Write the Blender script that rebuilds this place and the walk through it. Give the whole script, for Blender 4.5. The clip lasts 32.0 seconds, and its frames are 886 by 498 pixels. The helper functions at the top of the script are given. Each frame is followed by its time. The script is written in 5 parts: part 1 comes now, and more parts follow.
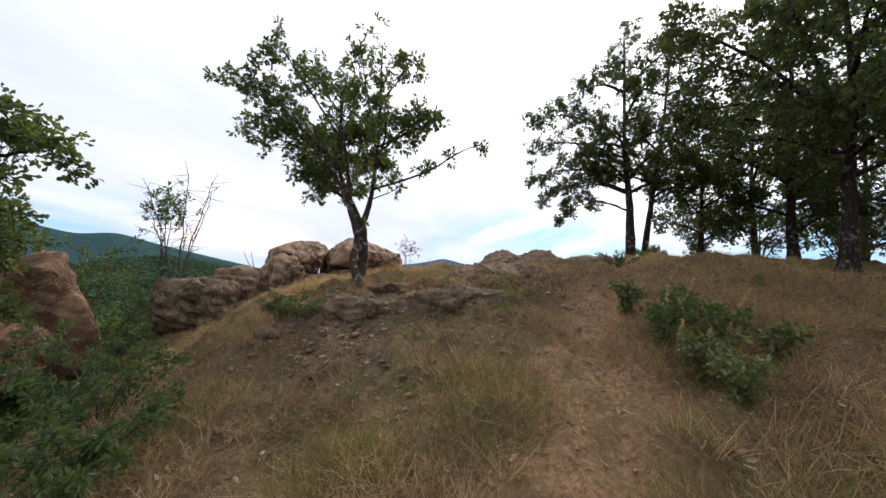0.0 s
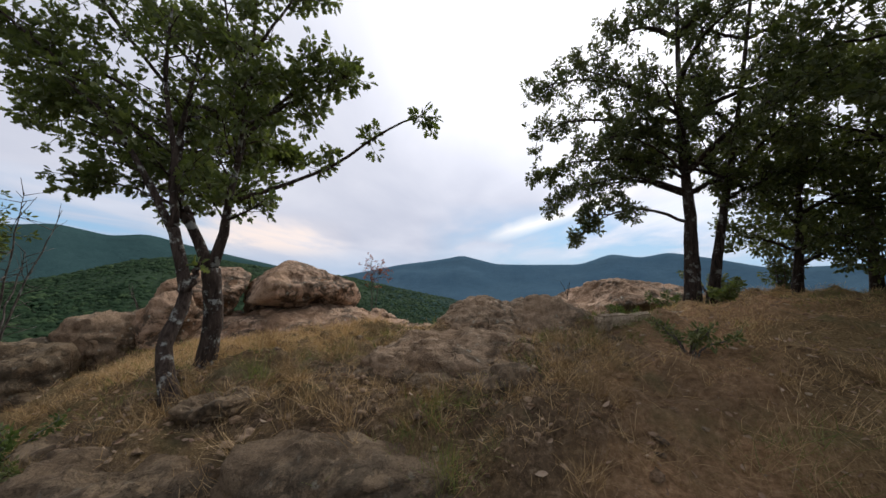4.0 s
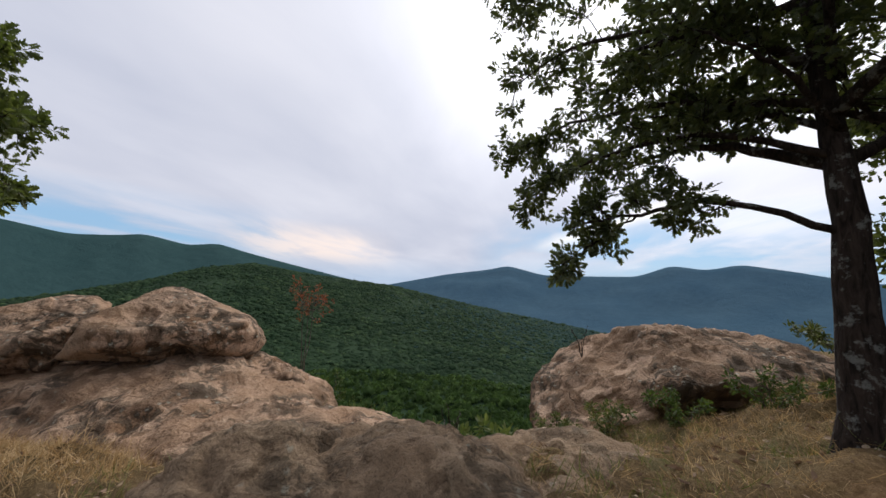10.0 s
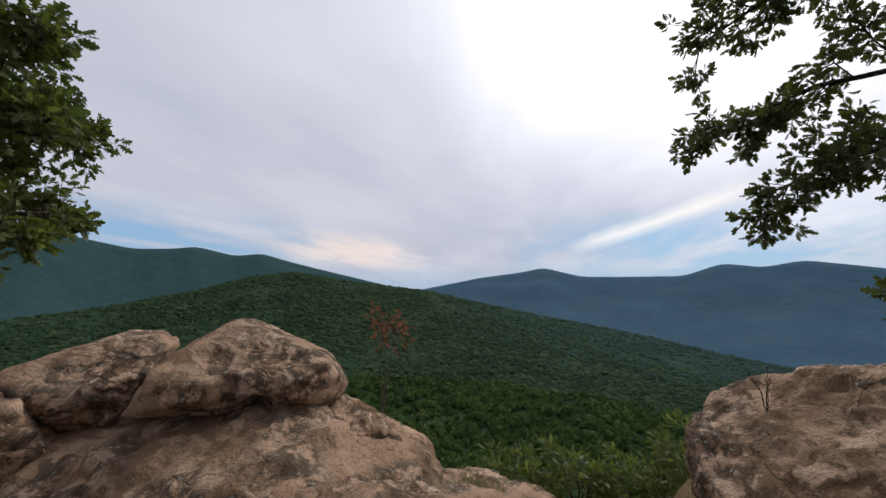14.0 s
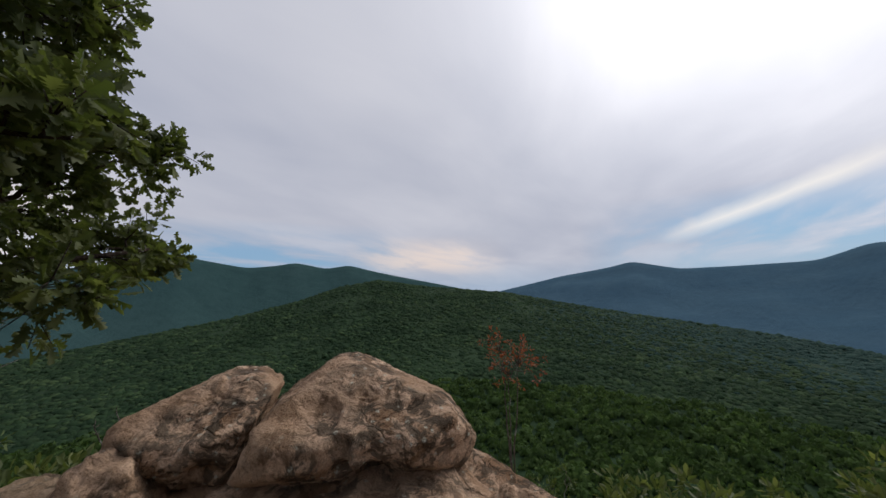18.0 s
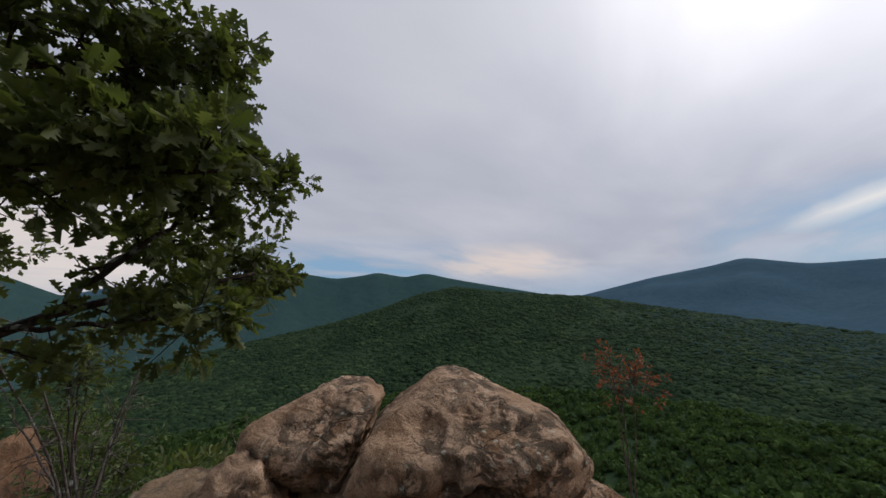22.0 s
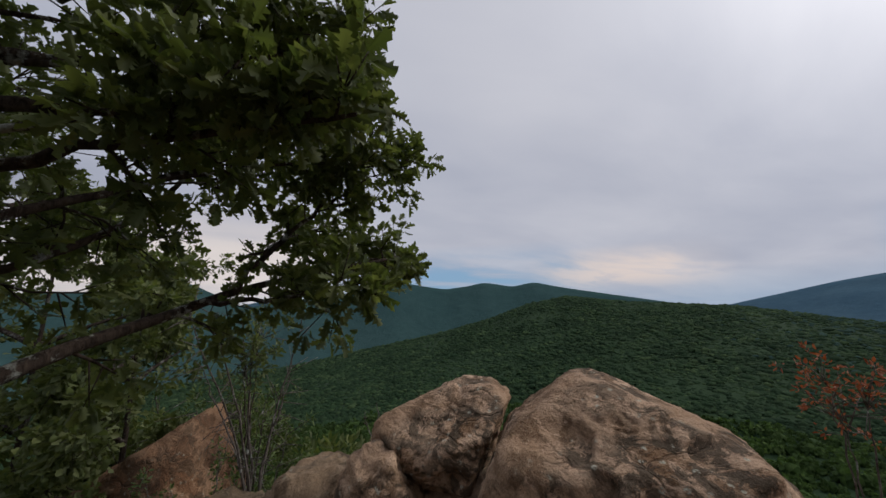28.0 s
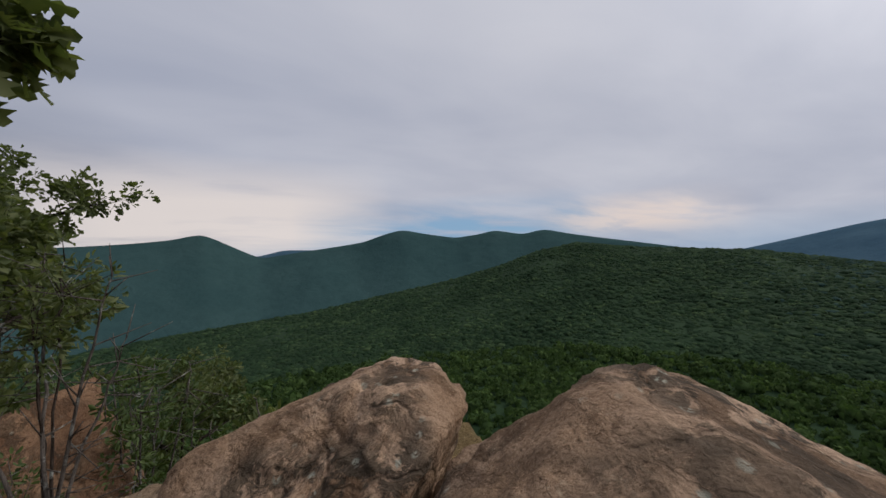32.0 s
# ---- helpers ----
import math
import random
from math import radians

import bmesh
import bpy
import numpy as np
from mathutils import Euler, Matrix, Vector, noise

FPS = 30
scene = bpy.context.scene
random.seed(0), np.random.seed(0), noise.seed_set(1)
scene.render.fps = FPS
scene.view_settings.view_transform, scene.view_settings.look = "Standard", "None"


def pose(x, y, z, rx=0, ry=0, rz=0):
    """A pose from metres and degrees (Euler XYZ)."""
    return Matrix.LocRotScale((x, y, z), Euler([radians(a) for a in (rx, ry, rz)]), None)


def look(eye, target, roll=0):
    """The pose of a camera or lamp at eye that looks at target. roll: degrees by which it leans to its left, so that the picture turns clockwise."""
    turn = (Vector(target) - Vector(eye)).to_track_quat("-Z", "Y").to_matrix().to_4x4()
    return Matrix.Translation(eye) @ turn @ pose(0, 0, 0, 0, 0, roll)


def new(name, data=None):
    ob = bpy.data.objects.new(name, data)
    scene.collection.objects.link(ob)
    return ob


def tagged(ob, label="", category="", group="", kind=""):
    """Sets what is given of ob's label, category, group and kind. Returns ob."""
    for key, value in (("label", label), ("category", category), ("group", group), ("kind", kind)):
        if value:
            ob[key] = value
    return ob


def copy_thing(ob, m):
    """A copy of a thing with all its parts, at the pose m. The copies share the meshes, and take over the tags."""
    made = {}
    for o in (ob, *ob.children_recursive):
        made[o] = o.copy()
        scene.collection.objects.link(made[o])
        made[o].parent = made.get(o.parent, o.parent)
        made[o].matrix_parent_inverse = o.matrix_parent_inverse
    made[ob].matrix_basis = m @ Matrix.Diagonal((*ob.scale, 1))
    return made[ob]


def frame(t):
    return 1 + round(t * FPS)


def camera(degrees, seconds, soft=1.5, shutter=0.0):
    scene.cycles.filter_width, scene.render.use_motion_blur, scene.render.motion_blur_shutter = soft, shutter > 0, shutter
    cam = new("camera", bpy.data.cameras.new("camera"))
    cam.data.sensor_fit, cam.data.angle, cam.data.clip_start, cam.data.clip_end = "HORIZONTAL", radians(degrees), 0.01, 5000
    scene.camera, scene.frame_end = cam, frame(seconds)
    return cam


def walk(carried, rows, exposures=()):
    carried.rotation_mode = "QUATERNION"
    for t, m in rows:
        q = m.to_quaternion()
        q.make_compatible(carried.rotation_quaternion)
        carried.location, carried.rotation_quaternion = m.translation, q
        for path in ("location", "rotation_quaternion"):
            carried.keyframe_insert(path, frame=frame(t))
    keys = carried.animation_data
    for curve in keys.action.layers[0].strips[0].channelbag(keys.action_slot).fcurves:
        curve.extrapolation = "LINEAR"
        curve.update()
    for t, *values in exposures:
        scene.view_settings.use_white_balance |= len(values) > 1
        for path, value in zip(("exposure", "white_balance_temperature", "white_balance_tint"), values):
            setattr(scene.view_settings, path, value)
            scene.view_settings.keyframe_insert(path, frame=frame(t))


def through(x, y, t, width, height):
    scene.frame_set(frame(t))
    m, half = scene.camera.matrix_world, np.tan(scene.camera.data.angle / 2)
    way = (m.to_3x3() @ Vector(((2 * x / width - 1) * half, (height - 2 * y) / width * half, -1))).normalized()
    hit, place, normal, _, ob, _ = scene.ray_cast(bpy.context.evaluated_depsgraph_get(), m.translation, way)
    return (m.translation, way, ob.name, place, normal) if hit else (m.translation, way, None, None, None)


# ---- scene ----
cam = camera(104.4, 32.0)
ROWS = [
    (0, -0.019, 0.064, 1.479, 94.73, -2.35, -0.33),
    (0.5, 0.045, 0.882, 1.574, 95.97, -1.24, 0.63),
    (1, 0.345, 1.352, 1.742, 95.02, -1.93, 0.65),
    (1.5, 0.371, 1.812, 1.866, 95.13, -1.64, 0.59),
    (2, 0.482, 2.211, 1.978, 94.96, -1.83, 0.69),
    (2.5, 0.723, 2.378, 1.994, 95.12, -1.91, 1.38),
    (3, 0.996, 2.746, 2.136, 95.09, -1.59, 2.50),
    (3.5, 1.120, 3.058, 2.315, 94.61, -1.78, 2.75),
    (5.5, 1.239, 4.263, 2.905, 93.60, -2.20, 2.53),
    (6, 1.439, 4.559, 2.784, 95.24, -1.81, 5.05),
    (6.5, 1.578, 4.736, 3.018, 94.38, -1.10, 6.56),
    (7, 1.609, 5.001, 2.933, 94.55, -1.35, 6.00),
    (7.5, 1.885, 5.322, 2.958, 95.02, -1.46, 6.84),
    (8, 2.033, 5.580, 2.964, 95.12, -1.65, 7.21),
    (8.5, 2.234, 5.791, 2.953, 95.09, -1.92, 7.78),
    (9, 2.394, 6.042, 2.923, 95.24, -2.51, 8.08),
    (9.5, 2.570, 6.335, 2.974, 95.77, -2.78, 8.95),
    (10, 2.810, 6.673, 3.065, 95.45, -2.83, 10.28),
    (10.5, 2.924, 6.899, 3.060, 95.52, -3.10, 11.11),
    (11, 2.705, 7.354, 3.156, 95.14, -3.84, 10.00),
    (11.5, 2.640, 7.795, 3.199, 95.32, -3.48, 11.68),
    (12, 2.521, 7.898, 3.259, 95.29, -3.34, 12.90),
    (12.5, 2.237, 7.825, 3.238, 95.58, -2.92, 13.50),
    (13, 2.007, 7.626, 3.245, 95.42, -2.39, 14.27),
    (13.5, 1.740, 7.530, 3.270, 95.40, -2.00, 14.99),
    (14, 1.407, 7.516, 3.37, 95.90, -1.64, 15.84),
    (14.5, 1.236, 7.575, 3.372, 95.81, -1.39, 17.00),
    (15, 1.265, 7.660, 3.389, 95.68, -0.68, 19.86),
    (15.5, 0.906, 7.620, 3.548, 95.64, -0.42, 19.06),
    (17.5, 0.346, 8.380, 3.673, 95.36, 1.44, 27.15),
    (18, 0.323, 8.388, 3.619, 96.29, 1.20, 28.53),
    (18.5, 0.338, 8.381, 3.689, 96.01, 1.56, 29.85),
    (19, 0.326, 8.388, 3.682, 96.73, 1.35, 31.55),
    (19.5, 0.196, 8.444, 3.712, 96.56, 1.93, 33.30),
    (20, 0.089, 8.429, 3.688, 96.40, 2.00, 34.53),
    (20.5, 0.010, 8.367, 3.692, 97.16, 2.07, 36.16),
    (21, -0.485, 8.359, 3.375, 97.56, 1.94, 37.38),
    (21.5, -0.416, 8.207, 3.517, 97.81, 2.72, 39.15),
    (22, -0.003, 8.407, 3.690, 97.67, 2.43, 41.05),
    (22.5, 0.246, 8.486, 3.699, 98.15, 2.13, 42.75),
    (23, 0.241, 8.433, 3.705, 98.30, 2.00, 43.97),
    (23.5, 0.287, 8.458, 3.750, 98.41, 2.00, 45.67),
    (24, 0.439, 8.574, 3.693, 98.72, 1.40, 47.27),
    (24.5, 0.405, 8.471, 3.720, 98.69, 1.58, 48.65),
    (25, 0.182, 8.353, 3.673, 98.82, 2.05, 49.93),
    (25.5, 0.131, 8.339, 3.659, 98.94, 1.83, 51.26),
    (27.5, -0.199, 8.393, 3.611, 99.72, 2.17, 57.05),
    (28, -0.379, 8.466, 3.497, 100.03, 2.47, 58.67),
    (28.5, -0.520, 8.288, 3.370, 100.62, 2.53, 59.85),
    (29, -0.578, 8.315, 3.385, 100.63, 3.04, 61.89),
    (29.5, -0.697, 8.502, 3.370, 100.04, 2.84, 61.64),
    (30, -0.973, 8.683, 3.272, 98.28, 2.96, 61.62),
    (30.5, -1.421, 9.054, 3.103, 96.85, 2.05, 60.89),
    (31, -1.891, 9.781, 3.050, 94.84, 2.45, 60.75),
    (31.5, -2.130, 10.260, 3.110, 92.85, 3.00, 60.50),
    (32, -2.209, 10.565, 3.29, 91.58, 3.24, 60.43),
]
walk(cam, [(t, pose(x, y, z, rx, ry, rz)) for t, x, y, z, rx, ry, rz in ROWS],
     exposures=((0, 0.95), (1, 0.5), (3, 0.42), (6, 0.5), (9, 0.45), (13, 0.30), (16, 0.10), (19, 0.0), (25, -0.1), (32, -0.05)))

# ---- sky, sun and light ----
SUN_AZ, SUN_EL = 21.0, 42.0          # degrees: clockwise from +y, above the horizon
world = bpy.data.worlds.new("world")
scene.world = world
world.use_nodes = True
wn, wl = world.node_tree.nodes, world.node_tree.links
wn.clear()


def wnode(kind, **settings):
    n = wn.new(kind)
    for k, v in settings.items():
        if k in n.inputs:
            n.inputs[k].default_value = v
    return n


w_out = wn.new("ShaderNodeOutputWorld")
w_bg = wn.new("ShaderNodeBackground")
w_bg.inputs["Strength"].default_value = 1.0
sky = wn.new("ShaderNodeTexSky")
sky.sky_type = "NISHITA"
sky.sun_disc = False
sky.sun_elevation = radians(SUN_EL)
sky.sun_rotation = radians(SUN_AZ)
sky.air_density, sky.dust_density, sky.ozone_density = 1.0, 1.2, 1.5
sky_dim = wn.new("ShaderNodeVectorMath")
sky_dim.operation = "SCALE"
sky_dim.inputs["Scale"].default_value = 0.085
wl.new(sky.outputs[0], sky_dim.inputs[0])
coord = wn.new("ShaderNodeTexCoord")
sep = wn.new("ShaderNodeSeparateXYZ")
wl.new(coord.outputs["Generated"], sep.inputs[0])


def wmath(op, a, b=None, c=None, clamp=False):
    n = wn.new("ShaderNodeMath")
    n.operation, n.use_clamp = op, clamp
    for i, v in enumerate((a, b, c)):
        if v is None:
            continue
        if isinstance(v, (int, float)):
            n.inputs[i].default_value = v
        else:
            wl.new(v, n.inputs[i])
    return n.outputs[0]


def wramp(v, *stops):
    n = wn.new("ShaderNodeValToRGB")
    el = n.color_ramp.elements
    while len(el) < len(stops):
        el.new(0.5)
    for e, (p, c) in zip(el, stops):
        e.position, e.color = p, (c, c, c, 1) if isinstance(c, (int, float)) else (*c, 1)
    wl.new(v, n.inputs[0])
    return n.outputs[0]


def wmix(f, a, b, mode="MIX"):
    n = wn.new("ShaderNodeMix")
    n.data_type, n.blend_type = "RGBA", mode
    for s, v in ((n.inputs[0], f), (n.inputs[6], a), (n.inputs[7], b)):
        if isinstance(v, (int, float)):
            s.default_value = v
        elif isinstance(v, tuple):
            s.default_value = (*v, 1)
        else:
            wl.new(v, s)
    return n.outputs[2]


def wdot(az, el):
    n = wn.new("ShaderNodeVectorMath")
    n.operation = "DOT_PRODUCT"
    n.inputs[1].default_value = (math.sin(radians(az)) * math.cos(radians(el)), math.cos(radians(az)) * math.cos(radians(el)), math.sin(radians(el)))
    wl.new(coord.outputs["Generated"], n.inputs[0])
    return n.outputs["Value"]


# cloud sheet: the direction projected on a layer overhead
up = wmath("ADD", wmath("MAXIMUM", sep.outputs["Z"], 0.0), 0.14)
plane = wn.new("ShaderNodeCombineXYZ")
wl.new(wmath("DIVIDE", sep.outputs["X"], up), plane.inputs[0])
wl.new(wmath("DIVIDE", sep.outputs["Y"], up), plane.inputs[1])


def wnoise(scale, detail, rough, shift, stretch=(1, 1, 1), turn=0.0, distort=0.0):
    m = wn.new("ShaderNodeMapping")
    m.inputs["Location"].default_value = shift
    m.inputs["Rotation"].default_value = (0, 0, radians(turn))
    m.inputs["Scale"].default_value = stretch
    wl.new(plane.outputs[0], m.inputs[0])
    n = wn.new("ShaderNodeTexNoise")
    n.inputs["Scale"].default_value = scale
    n.inputs["Detail"].default_value = detail
    n.inputs["Roughness"].default_value = rough
    n.inputs["Distortion"].default_value = distort
    wl.new(m.outputs[0], n.inputs["Vector"])
    return n.outputs[0]


big = wnoise(0.42, 4, 0.5, (3.1, 1.7, 0), (1, 0.6, 1), 20)
fine = wnoise(1.3, 6, 0.55, (7.3, 0.4, 0), (1, 0.45, 1), 28, 0.4)
sunward = wdot(SUN_AZ, SUN_EL)
glow = wmath("POWER", wmath("MAXIMUM", sunward, 0.0), 9.0)
# the sheet opens to blue low in the east and, a little, low in the west
open_e = wmath("MULTIPLY", wramp(wdot(30, 2), (0.80, 0.0), (0.93, 1.0)), wramp(sep.outputs["Z"], (0.13, 1.0), (0.21, 0.0)))
open_w = wmath("MULTIPLY", wramp(wdot(-58, 5), (0.90, 0.0), (0.985, 0.9)), wramp(sep.outputs["Z"], (0.10, 1.0), (0.18, 0.0)))
streak = wmath("MULTIPLY", wramp(fine, (0.42, 0.0), (0.62, 0.8)), wramp(sep.outputs["Z"], (0.02, 0.4), (0.09, 1.0)))
gap = wmath("MULTIPLY", wmath("MAXIMUM", open_e, open_w), wmath("SUBTRACT", 1.0, streak), clamp=True)
cover = wmath("SUBTRACT", 1.0, gap, clamp=True)
shade = wmath("ADD", wmath("MULTIPLY", big, 0.75), wmath("MULTIPLY", fine, 0.25))
cloud = wmix(wramp(shade, (0.36, 0.0), (0.62, 1.0)), (0.36, 0.39, 0.49), (0.57, 0.58, 0.65))
cloud = wmix(1.0, cloud, wramp(wmath("MULTIPLY_ADD", sunward, 0.5, 0.5), (0.10, 0.45), (0.42, 1.0)), "MULTIPLY")
warm = wmath("MULTIPLY", wmath("MULTIPLY", wramp(wdot(-31, 5.0), (0.972, 0.0), (0.996, 1.0)), wramp(sep.outputs["Z"], (0.02, 0.3), (0.06, 1.0), (0.10, 0.9), (0.15, 0.0))), wramp(fine, (0.42, 0.30), (0.56, 1.0)))
cloud = wmix(wmath("MULTIPLY", warm, 0.85), cloud, (0.78, 0.66, 0.60))
warm_w = wmath("MULTIPLY", wmath("MULTIPLY", wramp(wdot(-94, 7), (0.90, 0.0), (0.985, 0.9)), wramp(sep.outputs["Z"], (0.03, 0.9), (0.17, 0.9), (0.28, 0.0))), wramp(fine, (0.32, 0.60), (0.52, 1.0)))
cloud = wmix(warm_w, cloud, (0.80, 0.72, 0.68))
# a bright diagonal wisp low in the north-east
s0, s1 = (Vector((math.sin(radians(a_)) * math.cos(radians(e_)), math.cos(radians(a_)) * math.cos(radians(e_)), math.sin(radians(e_)))) for a_, e_ in ((2.4, 5.0), (24.0, 12.8)))
pole = s0.cross(s1).normalized()
side = wn.new("ShaderNodeVectorMath")
side.operation = "DOT_PRODUCT"
side.inputs[1].default_value = pole
wl.new(coord.outputs["Generated"], side.inputs[0])
off_line = wmath("ABSOLUTE", wmath("ADD", side.outputs["Value"], wmath("MULTIPLY", wmath("SUBTRACT", fine, 0.5), 0.05)))
wisp = wmath("MULTIPLY", wramp(off_line, (0.0, 1.0), (0.028, 0.0)), wramp(wdot(16, 10), (0.975, 0.0), (0.995, 1.0)))
haze = wramp(sep.outputs["Z"], (0.0, 1.0), (0.07, 0.0))
cloud = wmix(wmath("MULTIPLY", haze, 0.75), cloud, (0.33, 0.43, 0.57))
glow_col = wn.new("ShaderNodeVectorMath")
glow_col.operation = "SCALE"
glow_col.inputs[0].default_value = (1.0, 0.97, 0.96)
wl.new(wmath("MULTIPLY", glow, wramp(shade, (0.35, 0.55), (0.60, 1.05))), glow_col.inputs["Scale"])
cloud = wmix(1.0, cloud, glow_col.outputs[0], "ADD")
blue = wmix(0.80, sky_dim.outputs[0], (0.21, 0.40, 0.63))
sky_col = wmix(cover, blue, cloud)
sky_col = wmix(wmath("MULTIPLY", wisp, 0.8), sky_col, (0.92, 0.88, 0.84))
wl.new(sky_col, w_bg.inputs["Color"])
wl.new(w_bg.outputs[0], w_out.inputs[0])

sun = new("sun", bpy.data.lights.new("sun", "SUN"))
sun.data.energy, sun.data.angle, sun.data.color = 1.4, radians(22), (1.0, 0.96, 0.91)
a, e = radians(SUN_AZ), radians(SUN_EL)
sun.matrix_world = look((math.sin(a) * math.cos(e) * 50, math.cos(a) * math.cos(e) * 50, math.sin(e) * 50), (0, 0, 0))


# ---- materials ----
def rgb(c):
    return (*c, 1.0)


class Mat:
    """A small helper to wire a procedural material."""

    def __init__(self, name, rough=0.9, spec=0.25):
        self.m = bpy.data.materials.new(name)
        self.m.use_nodes = True
        self.n, self.l = self.m.node_tree.nodes, self.m.node_tree.links
        self.b = self.n["Principled BSDF"]
        self.b.inputs["Roughness"].default_value = rough
        self.b.inputs["Specular IOR Level"].default_value = spec
        self.co = self.n.new("ShaderNodeTexCoord").outputs["Object"]

    def noise(self, scale, detail=4, rough=0.55, distort=0.0, vec=None, stretch=None):
        n = self.n.new("ShaderNodeTexNoise")
        n.inputs["Scale"].default_value, n.inputs["Detail"].default_value = scale, detail
        n.inputs["Roughness"].default_value, n.inputs["Distortion"].default_value = rough, distort
        src = vec or self.co
        if stretch:
            mp = self.n.new("ShaderNodeMapping")
            mp.inputs["Scale"].default_value = stretch
            self.l.new(src, mp.inputs[0])
            src = mp.outputs[0]
        self.l.new(src, n.inputs["Vector"])
        return n.outputs[0]

    def voronoi(self, scale, feature="F1"):
        n = self.n.new("ShaderNodeTexVoronoi")
        n.feature = feature
        n.inputs["Scale"].default_value = scale
        self.l.new(self.co, n.inputs["Vector"])
        return n.outputs["Distance"]

    def ramp(self, v, *stops):
        n = self.n.new("ShaderNodeValToRGB")
        el = n.color_ramp.elements
        while len(el) < len(stops):
            el.new(0.5)
        for s, (p, c) in zip(el, stops):
            s.position, s.color = p, (c, c, c, 1) if isinstance(c, (int, float)) else rgb(c)
        self.l.new(v, n.inputs[0])
        return n.outputs[0]

    def mix(self, f, a, b, mode="MIX"):
        n = self.n.new("ShaderNodeMix")
        n.data_type, n.blend_type = "RGBA", mode
        for s, v in ((n.inputs[0], f), (n.inputs[6], a), (n.inputs[7], b)):
            if isinstance(v, (int, float)):
                s.default_value = v
            elif isinstance(v, tuple):
                s.default_value = rgb(v)
            else:
                self.l.new(v, s)
        return n.outputs[2]

    def math(self, op, a, b):
        n = self.n.new("ShaderNodeMath")
        n.operation = op
        for s, v in zip(n.inputs, (a, b)):
            if isinstance(v, (int, float)):
                s.default_value = v
            else:
                self.l.new(v, s)
        return n.outputs[0]

    def island(self):
        return self.n.new("ShaderNodeNewGeometry").outputs["Random Per Island"]

    def per_object(self):
        return self.n.new("ShaderNodeObjectInfo").outputs["Random"]

    def slope(self):
        s = self.n.new("ShaderNodeSeparateXYZ")
        self.l.new(self.n.new("ShaderNodeNewGeometry").outputs["Normal"], s.inputs[0])
        return s.outputs["Z"]

    def colour(self, c):
        if isinstance(c, tuple):
            self.b.inputs["Base Color"].default_value = rgb(c)
        else:
            self.l.new(c, self.b.inputs["Base Color"])

    def bump(self, height, strength=0.5, dist=0.02):
        n = self.n.new("ShaderNodeBump")
        n.inputs["Strength"].default_value, n.inputs["Distance"].default_value = strength, dist
        self.l.new(height, n.inputs["Height"])
        self.l.new(n.outputs[0], self.b.inputs["Normal"])


